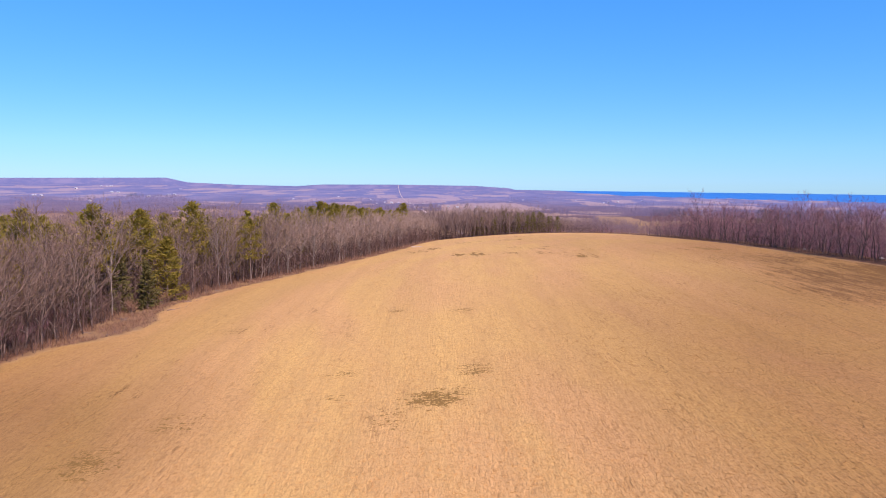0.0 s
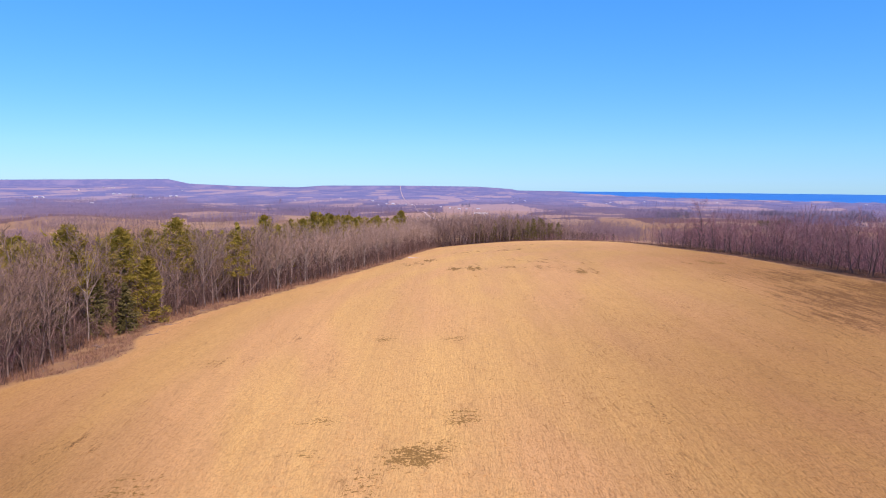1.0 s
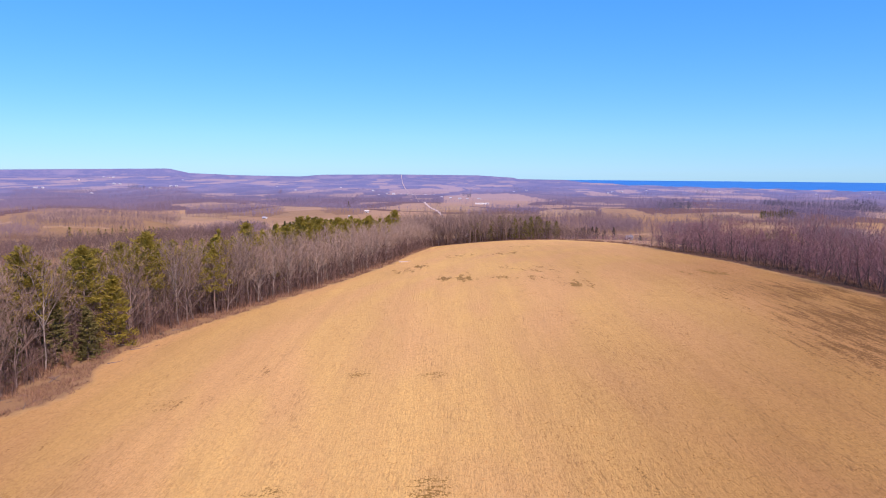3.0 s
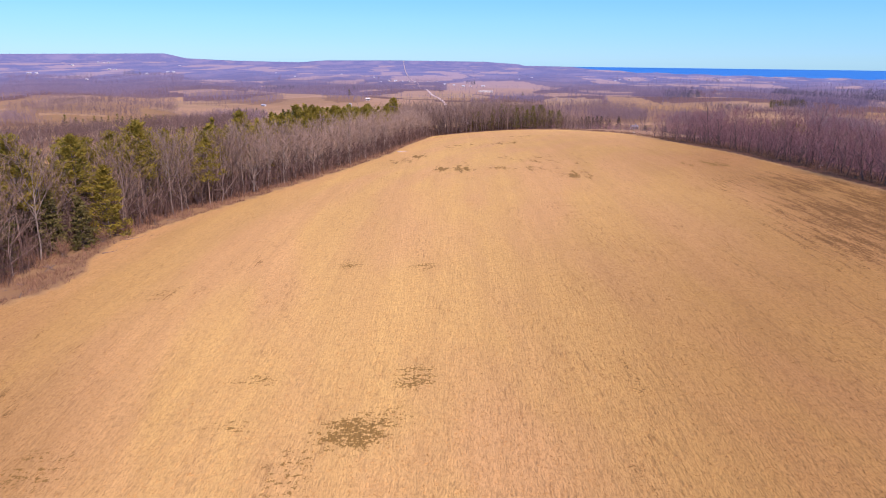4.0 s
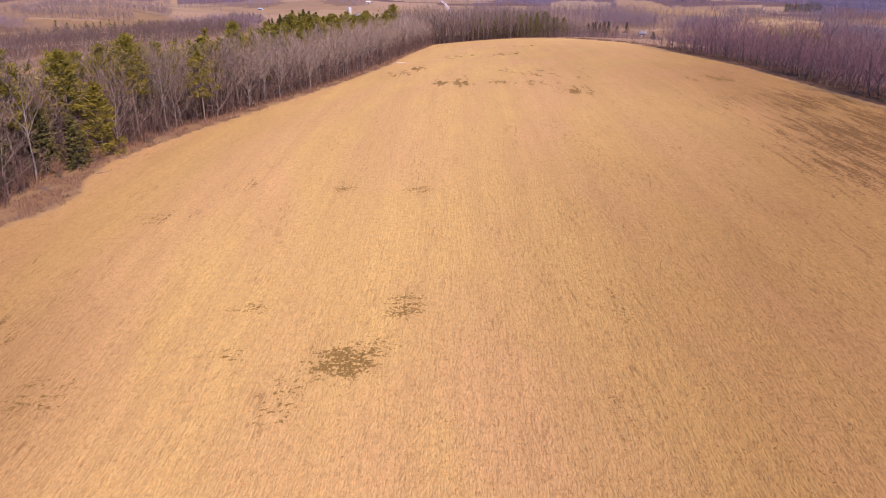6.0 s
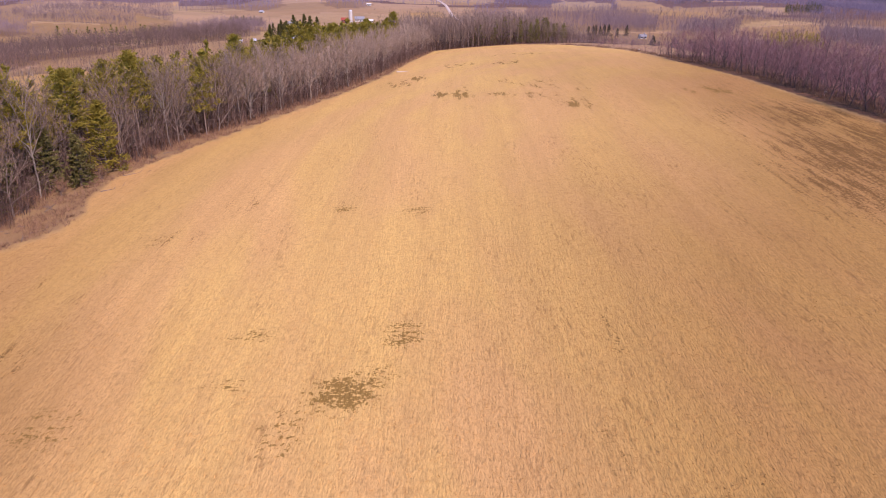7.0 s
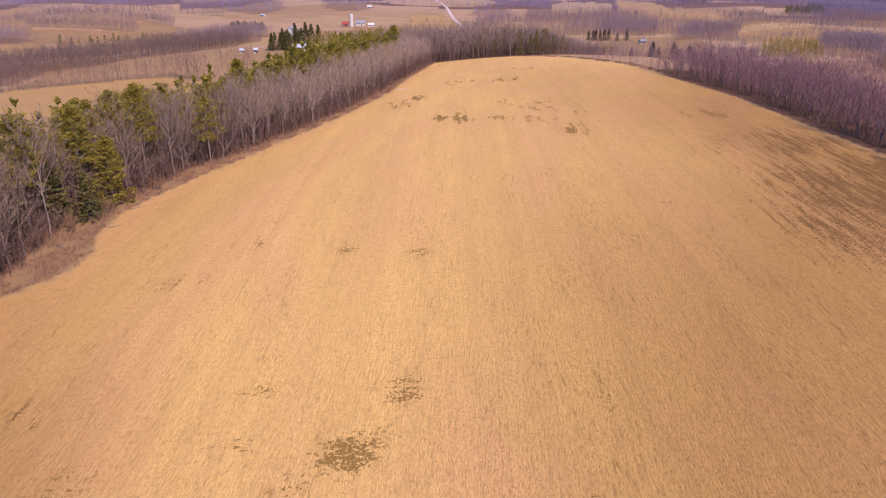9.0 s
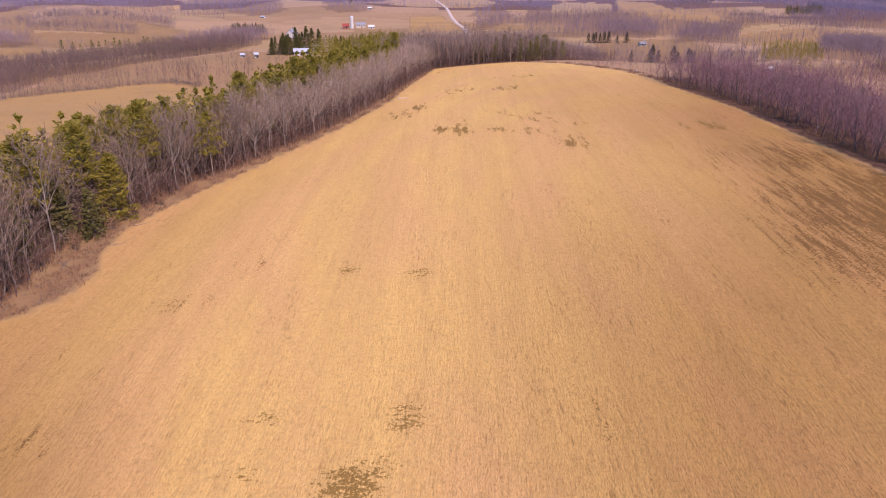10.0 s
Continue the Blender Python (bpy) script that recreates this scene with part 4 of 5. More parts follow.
forest_stuff("wood", TWIGGY, xs, ys, rng.uniform(0.75, 1.0, len(xs)) * np.interp(xs, (-25, 10, 45, 65), (1.2, 1.1, 0.9, 0.5)), M_TWIG_BACK, "close-grown leafless thicket behind the crest", rng)
xs, ys = scatter(lambda x, y: (x - edge(EDGE_R, y) > 2) & (x - edge(EDGE_R, y) < 48) & (y > 95) & (y < 266), (60, 95, 140, 300), 3.4, rng)
forest_stuff("wood", TWIGGY, xs, ys, rng.uniform(0.3, 0.48, len(xs)), M_TWIG_DARK, "fine violet-brown thicket under the edge trees", rng)
xs, ys = scatter(lambda x, y: (edge(TREES_L, y) - x > 1) & (edge(TREES_L, y) - x < 30) & (y > 195) & (y < 345), (-60, 195, 5, 345), 2.7, rng)
forest_stuff("wood", TWIGGY, xs, ys, rng.uniform(0.6, 1.0, len(xs)), M_TWIG_BRIGHT, "fine grey-brown thicket filling the wood", rng)
xs, ys = scatter(lambda x, y: inside(((14, 344), (55, 341), (52, 366), (14, 370)), x, y), (10, 335, 80, 380), 4.8, rng)
forest_stuff("pine_stand", [pine_tree(97 + k, 10, 2.8, 0.08, 11, 5, 9, boughs=False) for k in range(3)], xs, ys, rng.uniform(0.7, 0.98, len(xs)), M_OLIVE, "olive-green pines mixed into leafless wood", rng)


xs, ys = scatter(lambda x, y: inside(((100, 290), (116, 340), (142, 372), (176, 388), (176, 290)), x, y), (85, 285, 180, 392), 3.1, rng)
forest_stuff("scrub", TWIGGY, xs, ys, rng.uniform(0.26, 0.45, len(xs)), M_TWIG_DARK, "low violet-grey scrub on the slope below the field", rng)


def brush_zone(x, y):
    l, r = edge(TREES_L, y) - x, x - edge(EDGE_R, y)
    return (l > -2.2) & (l < 15) & (x < edge(EDGE_L, y) - 0.6) & (y > 50) & (y < 345)


def back_edge(x, y):
    return (y > 341.5) & (y < 356) & (x > edge(TREES_L, y) - 14) & (x < 80)


xs, ys = scatter(back_edge, (-30, 340, 85, 358), 1.7, rng)
forest_stuff("undergrowth", SAPS, xs, ys, rng.uniform(0.5, 1.5, len(xs)), M_UNDER, "thin leafless saplings behind the crest of the field", rng, "undergrowth")
xs, ys = scatter(brush_zone, (-85, 50, 115, 345), 1.3, rng)
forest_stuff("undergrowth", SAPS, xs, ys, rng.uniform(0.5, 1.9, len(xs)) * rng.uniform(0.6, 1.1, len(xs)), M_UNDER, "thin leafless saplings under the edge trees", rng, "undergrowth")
xs, ys = scatter(lambda x, y: (x - edge(EDGE_R, y) > 1.2) & (x - edge(EDGE_R, y) < 40) & (y > 90) & (y < 345) & ((y < 268) | (np.sin(x / 5 + 2 * np.sin(y / 9)) > 0.2)), (30, 90, 130, 345), 2.3, rng)
forest_stuff("undergrowth", SAPS, xs, ys, rng.uniform(0.5, 1.6, len(xs)) * np.where(ys > 262, 0.5, 0.7), M_TWIG_DARK, "violet-brown leafless saplings crowding the wood edge", rng, "undergrowth")
xs, ys = scatter(lambda x, y: (x - edge(EDGE_R, y) > 0.3) & (x - edge(EDGE_R, y) < 4) & (y > 100) & (y < 262), (60, 100, 100, 262), 1.25, rng)
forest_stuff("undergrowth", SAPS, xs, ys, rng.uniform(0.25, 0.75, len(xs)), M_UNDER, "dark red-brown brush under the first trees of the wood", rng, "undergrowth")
TUFT = []
for k in range(5):
    g, r = Geo(), np.random.default_rng(240 + k)
    n = 16
    b = np.stack([r.normal(0, 0.35, n), r.normal(0, 0.35, n), np.full(n, -0.05)], 1)
    g.blades(b, b + np.stack([r.normal(0, 0.35, n), r.normal(0, 0.35, n), r.uniform(0.3, 1.1, n)], 1), np.full(n, 0.07), r)
    e = Geo()
    e.blades(b[:2], b[:2] + (0.4, 0.3, 0.5), [0.06, 0.06], r)
    TUFT.append((g, e))


def verge_zone(x, y):
    l, r = edge(EDGE_L, y) - x, x - edge(EDGE_R, y)
    l2 = edge(TREES_L, y) - x
    patchy = np.sin(x * 0.9 + 2 * np.sin(y * 0.37)) + np.sin(y * 0.61) > -0.7
    return (((l > 0.1) & (l2 < 5)) | ((r > -0.2) & (r < 4))) & (y > 50) & (y < 345) & patchy


xs, ys = scatter(verge_zone, (-65, 50, 100, 345), 0.8, rng)
forest_stuff("dead_brush", TUFT, xs, ys, rng.uniform(0.3, 1.05, len(xs)), M_BRUSH, "rust-brown dead grass and brush on the verge", rng, "brush")

# ---- woods and rows of the valley ----
for lots, label in ((WOODS_WEST, "leafless woodlot between tan fields"), (WOODS_MID, "leafless violet-grey woodlot in the valley"), (WOODS_EAST, "leafless thicket on the valley slope")):
    for poly in lots:
        px, py = [p[0] for p in poly], [p[1] for p in poly]
        near = min(py) < 700
        xs, ys = scatter(lambda x, y: inside(poly, *ragged(x, y)) & (near | (np.sin(x / 13 + 2 * np.sin(y / 29)) * np.sin(y / 17 + x / 41) > -0.5)), (min(px) - 15, min(py) - 15, max(px) + 15, max(py) + 15), (3.3 if poly is WOODS_WEST[0] else 4.3) if near else (7.2 if min(py) < 1000 else 11), rng)
        forest_stuff("woodlot", TWIGGY if near else TINY, xs, ys, rng.uniform(0.6, 1.0, len(xs)) * (0.55 if py[0] == 352 else 0.62 if poly is WOODS_MID[3] else 1), M_TWIG_BELT if poly is WOODS_WEST[0] else M_TWIG_HAZE_VIOLET if min(py) < 800 else M_TWIG_HAZE_MID, label, rng)
for poly in PINE_LOTS:
    px, py = [p[0] for p in poly], [p[1] for p in poly]
    xs, ys = scatter(lambda x, y: inside(poly, *ragged(x, y)), (min(px) - 8, min(py) - 8, max(px) + 8, max(py) + 8), 4.1, rng)
    forest_stuff("pine_plantation", FAR_PINE, xs, ys, rng.uniform(0.65, 1.0, len(xs)) * (0.6 if px[0] > 0 else 1), M_PINE, "young yellow-green pine plantation in rows", rng)
q = np.linspace(0, 1, 16)
forest_stuff("conifer_row", LOW_PINE, -236 + 39 * q + rng.normal(0, 2, 16), 481 + 55 * q + rng.normal(0, 4, 16), rng.uniform(1.0, 1.3, 16), M_OLIVE, "dark green conifers inside a leafless belt", rng)
xs, ys = scatter(lambda x, y: inside(((64, 346), (78, 420), (112, 470), (150, 430), (140, 372), (116, 340)), x, y), (60, 340, 155, 475), 6.2, rng)
forest_stuff("scrub", TWIGGY, xs, ys, rng.uniform(0.14, 0.27, len(xs)), M_TWIG_HAZE_VIOLET, "sparse leafless trees on the slope behind the crest", rng)
xs, ys = scatter(lambda x, y: inside(((92, 410), (112, 520), (122, 600), (196, 600), (186, 480), (140, 400)), x, y), (90, 395, 200, 605), 8.5, rng)
forest_stuff("scrub", SLENDER, xs, ys, rng.uniform(0.5, 0.85, len(xs)), M_TWIG_HAZE_VIOLET, "thin leafless trees standing in the hollow", rng)
# Rows of trees between the fields: line, spacing, height factor
TREE_ROWS = (
    (((-190, 309), (-183, 315), (-173, 329), (-161, 345), (-149, 358), (-133, 366), (-122, 365), (-112, 356)), 0.75, 0.98, 2), (((-190, 309), (-173, 329), (-149, 358), (-133, 366), (-112, 356)), 0.5, 0.28, 0), (((-132, 369), (-113, 380), (-104, 397), (-82, 422)), 5.0, 1.0, 2),
    (((-360, 607), (-342, 600), (-309, 582), (-280, 585)), 2.0, 0.75, 0), (((-412, 741), (-366, 729), (-323, 717), (-288, 707)), 0.55, 1.0, 0), (((-463, 781), (-454, 795), (-458, 835), (-459, 869)), 0.9, 0.95, 0),
    (((-459, 869), (-410, 847), (-363, 830), (-322, 807), (-280, 776)), 0.6, 1.0, 0), (((-530, 976), (-477, 982), (-471, 1026), (-460, 1108), (-437, 1200)), 1.3, 0.95, 1), (((-369, 1041), (-322, 992), (-275, 936)), 3.5, 1.0, 1),
    (((-102, 1014), (-5, 1037)), 8.0, 0.45, 1), (((84, 400), (130, 415), (170, 440)), 3.0, 0.5, 0), (((331, 768), (370, 780), (479, 925), (543, 959)), 2.6, 0.8, 1), (((250, 839), (302, 812), (371, 865)), 2.4, 0.7, 1), (((-115, 362), (-109, 363), (-103, 365), (-90, 366)), 1.6, 0.95, 2), (((274, 676), (312, 663), (371, 649)), 6.0, 0.9, 1),
    (((250, 655), (330, 722), (420, 800), (500, 880)), 2.4, 0.55, 1), (((300, 725), (345, 690), (420, 715)), 2.6, 0.5, 1), (((231, 1715), (407, 1845)), 8.0, 1.1, 1), (((20, 700), (10, 900)), 14.0, 0.6, 1), (((-130, 430), (-80, 420)), 5.0, 0.7, 0),
)
for line, gap, size, tiny in TREE_ROWS:
    xs, ys = [], []
    for (x0, y0), (x1, y1) in zip(line, line[1:]):
        n = max(2, int(math.hypot(x1 - x0, y1 - y0) / gap))
        q = (np.arange(n) + rng.uniform(0, 1, n)) / n
        xs.append(x0 + (x1 - x0) * q + rng.normal(0, 0.9, n))
        ys.append(y0 + (y1 - y0) * q + rng.normal(0, 0.9, n))
    xs, ys = np.concatenate(xs), np.concatenate(ys)
    forest_stuff("hedgerow", (TWIGGY, TINY, SLENDER)[tiny], xs, ys, rng.uniform(0.6 if gap > 1 else 0.35, 1.1, len(xs)) * size, M_TWIG_FAR if line[0][1] < 600 else M_TWIG_HAZE_VIOLET, "row of leafless trees between fields", rng)


def far_trees(lo, hi, gap, size, mat, label):
    a0 = np.arange(-0.62, 0.62, gap / hi)
    r0 = np.arange(lo, hi, gap)
    A, R = np.meshgrid(a0, r0)
    A, R = A.ravel() + rng.uniform(-0.5, 0.5, A.size) * gap / hi, R.ravel() + rng.uniform(-0.5, 0.5, R.size) * gap
    x, y = R * np.sin(A), R * np.cos(A)
    ok = far_wood(x, y) & (shore(x, y) < -110)
    forest_stuff("far_woods", TINY, x[ok], y[ok], rng.uniform(0.7, 1.2, ok.sum()) * size, mat, label, rng)


# Each farther belt takes a twig colour with more haze in it
far_trees(430, 1150, 8.4, 0.7, M_TWIG_HAZE_VIOLET, "leafless brown-violet woods between valley fields")
far_trees(1150, 1900, 15, 0.9, M_TWIG_HAZE_MID, "distant leafless woods tinted violet-brown for haze")
far_trees(1900, 2900, 26, 0.7, M_TWIG_HAZE_MID, "far leafless woods across the valley, tinted violet for haze")
far_trees(2900, 4820, 42, 0.5, M_TWIG_HAZE_SCARP, "woods climbing the far escarpment, tinted blue-violet for haze")


# Thin hedges and dark clumps among the far fields
for k in range(46):
    r0, az = rng.uniform(1150, 3000), radians(rng.uniform(-31, 30))
    x, y = r0 * math.sin(az), r0 * math.cos(az)
    way = radians(14 if k % 3 else 104) + rng.normal(0, 0.08)
    n = int(rng.uniform(22, 48))
    q = (np.arange(n) - n / 2) * 0.0035 * r0
    xs, ys = x + q * math.cos(way) + rng.normal(0, 1.5, n), y + q * math.sin(way) + rng.normal(0, 1.5, n)
    ok = shore(xs, ys) < -120
    if ok.sum() > 4:
        forest_stuff("hedgerow", TINY, xs[ok], ys[ok], rng.uniform(0.5, 1.0, ok.sum()), M_TWIG_HAZE_MID, "thin leafless hedgerow between far fields", rng)
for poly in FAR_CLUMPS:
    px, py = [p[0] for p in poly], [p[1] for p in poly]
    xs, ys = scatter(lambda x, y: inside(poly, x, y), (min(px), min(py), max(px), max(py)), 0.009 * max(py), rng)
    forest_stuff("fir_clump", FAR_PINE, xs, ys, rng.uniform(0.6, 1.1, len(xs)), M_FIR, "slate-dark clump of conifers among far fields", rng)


# ---- shrubs at the foot of the wood ----
def shrub(seed, tall):
    """Many crooked stems from one root, with fine twigs."""
    r = np.random.default_rng(seed)
    wood, crown = Geo(), Geo()
    for k in range(14):
        lean = r.uniform(0.15, 0.75)
        az = k * 2.4 + r.normal(0, 0.3)
        e = np.array([math.sin(lean) * math.cos(az), math.sin(lean) * math.sin(az), math.cos(lean)]) * tall * r.uniform(0.7, 1.05)
        wood.tube([(0, 0, -0.2), e * 0.5 + r.normal(0, 0.12, 3), e], (0.05, 0.03, 0.01), 3)
        for g, d in zip(r.uniform(0.3, 1.0, 9), spray(r, unit(e), 9, 0.2, 0.8, 0.15)):
            b = e * g
            c = b + d * r.uniform(0.4, 1.1)
            crown.blades([b], [c], [0.04], r)
            n = 5
            tb = b + np.outer(r.uniform(0.2, 1, n), c - b)
            crown.blades(tb, tb + spray(r, d, n, 0.2, 0.9, 0.1) * r.uniform(0.25, 0.7, (n, 1)), np.full(n, 0.028), r)
    return wood, crown


grey_shrub = tree_thing("shrub", shrub(400, 4.2), (M_BARK, M_TWIG_DARK), "grey-violet leafless shrub at the foot of the wood", "shrub", "shrubs of the wood edge")
rust_shrub = tree_thing("shrub", shrub(401, 2.2), (M_BARK, M_BRUSH), "low rust-brown shrub on the verge", "shrub", "shrubs of the wood edge")
for kind, spots in ((grey_shrub, ((-56.6, 103, 1.2), (-57.6, 98, 1.35), (-58.2, 109, 1.0), (-59, 93, 1.2), (-55.2, 97, 1.0), (-55.6, 92, 1.1), (-57, 88, 1.3), (-60, 101, 1.4), (-61, 95, 1.4), (-56, 106.5, 0.8))), (rust_shrub, ((-52.8, 120.4, 0.9), (-51.6, 118.2, 0.7), (-48.2, 132.6, 0.8), (-53.6, 112.5, 0.8), (-49.6, 127.2, 0.9), (-54.4, 106, 0.7), (-46.2, 139.5, 0.7)))):
    for k, (x, y, size) in enumerate(spots):
        settle(kind, x, y, 70 * k, size, first=k == 0)


# ---- conifers that stand alone ----
spruce_kinds = [tree_thing("spruce_tree", g, (M_BARK, M_SPRUCE), "dark green pointed spruce among leafless trees", "tree", "dark spruces") for g in SPRUCES]
fir_kinds = [tree_thing("fir_tree", pine_tree(104, 9, 3.6, 0.02, 14, 7, 14, 0.32), (M_BARK, M_DIM), "dull olive fir crowded by leafless trees", "tree", "firs of the wood edge")]
stand(fir_kinds, ((-51.2, 123.6, 0, 0.92), (-52.8, 127.4, 0, 0.8), (-55.6, 123.0, 0, 1.1), (-58.6, 115, 0, 1.1), (-61, 124, 0, 1.1), (-57.5, 109, 0, 0.8)))
spruce_spots = [ (-34, 505, 0, 0.62), (-28, 503, 1, 0.75), (-22, 506, 0, 0.7), (-17, 504, 1, 0.5)]
for k in range(15):
    spruce_spots.append((-105 + 1.15 * k + rng.uniform(-1.5, 1.5), 456 + rng.uniform(3, 22), k % 2, rng.uniform(0.72, 0.95)))
for x, y, s in ((-97, 500, 1.15), (-94, 506, 0.95), (-90, 500, 1.2), (-86, 498, 1.12), (-82, 501, 1.08), (-79, 553, 0.75), (-76, 556, 0.8), (-73, 553, 0.72), (-70, 558, 0.6)):
    spruce_spots.append((x, y, len(spruce_spots) % 2, s))
for k in range(16):
    spruce_spots.append((-219 + 1.9 * k, 767 + 0.9 * k + rng.uniform(-2, 2), k % 2, rng.uniform(0.5, 0.8)))
for x, y, s in ((140, 1380, 1.0), (-170, 1290, 0.9)):
    spruce_spots.append((x, y, len(spruce_spots) % 2, s))
stand(spruce_kinds, spruce_spots)
slope_firs = [tree_thing("fir_tree", pine_tree(106 + k, 9, 4.2, 0.02, 14, 7, 10, 0.3), (M_DARKBARK, M_SHADE), "dark bushy fir in the hollow below the hill", "tree", "dark firs below the hill") for k in range(2)]
stand(slope_firs, [(x, y, k % 2, s) for k, (x, y, s) in enumerate((
    (145, 538, 1.15), (147, 541, 1.42), (151, 540, 1.0), (156, 521, 1.42), (160, 524, 0.95), (166, 520, 1.15), (169, 524, 1.0), (173, 530, 0.8), (132, 540, 1.0),
    (118, 636, 0.85), (121, 632, 0.92), (124, 637, 0.95), (127, 633, 0.88), (131, 636, 1.0), (135, 638, 0.98), (141, 632, 0.7), (150, 638, 0.95)))])
leafy, r = Geo(), np.random.default_rng(301)
for k in range(34):
    up, az = r.uniform(0.1, 1.0), k * 2.4
    lobe = np.array([3.4 * math.cos(az) * math.sqrt(1.05 - up ** 2), 3.4 * math.sin(az) * math.sqrt(1.05 - up ** 2), 2.2 + 4.2 * up]) * r.uniform(0.75, 1.0)
    b = lobe + r.normal(0, 0.55, (46, 3))
    leafy.blades(b, b + r.normal(0, 0.22, (46, 3)), r.uniform(0.18, 0.34, 46), r)
oak = tree_thing("oak_tree", (bare_tree(300, 7.5, 3.6, 0.12, 12, 4, 2)[0], leafy), (M_BARK, M_DRYLEAF), "round tan tree still holding dry leaves", "tree")
settle(oak, 179, 378, 0, first=True)
xs, ys = np.linspace(405, 441, 14), np.linspace(1099, 1088, 14)
forest_stuff("conifer_row", LOW_PINE, xs, ys, np.full(14, 0.8), M_SPRUCE, "dark block of conifers beside a field", rng)
xs, ys = scatter(lambda x, y: inside(((470, 1080), (520, 1075), (530, 1110), (480, 1115)), x, y), (470, 1070, 540, 1120), 6, rng)
forest_stuff("conifer_stand", LOW_PINE, xs, ys, rng.uniform(0.8, 1.1, len(xs)), M_SPRUCE, "dark stand of conifers in the valley", rng)


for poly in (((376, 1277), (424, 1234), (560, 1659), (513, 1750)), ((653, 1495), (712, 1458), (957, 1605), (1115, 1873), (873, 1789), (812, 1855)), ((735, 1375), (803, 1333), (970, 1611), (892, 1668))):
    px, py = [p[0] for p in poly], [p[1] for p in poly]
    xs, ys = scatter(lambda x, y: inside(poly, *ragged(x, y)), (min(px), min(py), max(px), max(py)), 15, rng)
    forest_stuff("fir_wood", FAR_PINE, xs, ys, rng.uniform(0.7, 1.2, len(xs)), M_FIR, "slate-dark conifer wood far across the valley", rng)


# ---- roads ----
def strip(name, line, width, mat, label, lift=0.25):
    pts = []
    for (x0, y0), (x1, y1) in zip(line, line[1:]):
        n = max(2, int(math.hypot(x1 - x0, y1 - y0) / 12))
        pts += [(x0 + (x1 - x0) * k / n, y0 + (y1 - y0) * k / n) for k in range(n)]
    pts = np.array(pts + [line[-1]], float)
    d = np.gradient(pts, axis=0)
    d /= np.linalg.norm(d, axis=1)[:, None]
    side = np.stack([d[:, 1], -d[:, 0]], 1)
    cols, rise = (-0.5, -0.42, 0.0, 0.42, 0.5), (-0.6, 0.0, 0.12, 0.0, -0.6)
    rows = []
    mid = height(pts[:, 0], pts[:, 1])
    for c, up in zip(cols, rise):
        q = pts + side * width * c
        rows.append(np.stack([q[:, 0], q[:, 1], np.maximum(height(q[:, 0], q[:, 1]), mid) + lift + up], 1))
    v = np.stack(rows, 1).reshape(-1, 3)
    k = len(pts)
    i, j = np.meshgrid(np.arange(k - 1), np.arange(4), indexing="ij")
    f = np.stack([i * 5 + j, i * 5 + j + 1, (i + 1) * 5 + j + 1, (i + 1) * 5 + j], -1).reshape(-1, 4)
    return tagged(link_mesh(name, v, f, mat), label, "road", kind="structure")


strip("road", ((26, 560), (21, 683), (12, 872), (-7, 1179), (-31, 1437), (-46, 1615)), 5.0, M_ROAD, "pale gravel road running down the valley")
strip("road", ((-46, 1615), (-80, 2000), (-108, 2390), (-153, 2761)), 1.2, M_ROAD, "narrow pale road beyond the village", 0.5)
strip("road", ((-153, 2761), (-215, 3600), (-260, 4250), (-285, 4600)), 3.2, M_ROAD, "straight pale road climbing the far escarpment", 1.2)


# ---- buildings ----
def box(bm, cx, cy, cz, sx, sy, sz):
    bmesh.ops.create_cube(bm, size=1.0, matrix=Matrix.Translation((cx, cy, cz)) @ Matrix.Diagonal((sx, sy, sz, 1)))


def gabled(sx, sy, h, rise):
    """A closed wall block with gable ends across x."""
    bm = bmesh.new()
    prof = ((-sy / 2, 0), (sy / 2, 0), (sy / 2, h), (0, h + rise), (-sy / 2, h))
    a0 = [bm.verts.new((-sx / 2, y, z)) for y, z in prof]
    a1 = [bm.verts.new((sx / 2, y, z)) for y, z in prof]
    bm.faces.new(a0[::-1])
    bm.faces.new(a1)
    for k in range(5):
        bm.faces.new((a0[k], a0[(k + 1) % 5], a1[(k + 1) % 5], a1[k]))
    bmesh.ops.recalc_face_normals(bm, faces=bm.faces)
    return bm


def roof_slab(sx, sy, h, rise, over=0.5, thick=0.2):
    bm = bmesh.new()
    ex = sx / 2 + over
    sl = rise / (sy / 2)
    for s in (-1, 1):
        o = [(-ex, 0, h + rise), (ex, 0, h + rise), (ex, s * (sy / 2 + over), h - sl * over), (-ex, s * (sy / 2 + over), h - sl * over)]
        lo = [bm.verts.new((x, y, z + 0.03)) for x, y, z in o]
        hi = [bm.verts.new((x, y, z + 0.03 + thick)) for x, y, z in o]
        bm.faces.new(hi)
        bm.faces.new(lo[::-1])
        for k in range(4):
            bm.faces.new((lo[k], lo[(k + 1) % 4], hi[(k + 1) % 4], hi[k]))
    bmesh.ops.recalc_face_normals(bm, faces=bm.faces)
    return bm


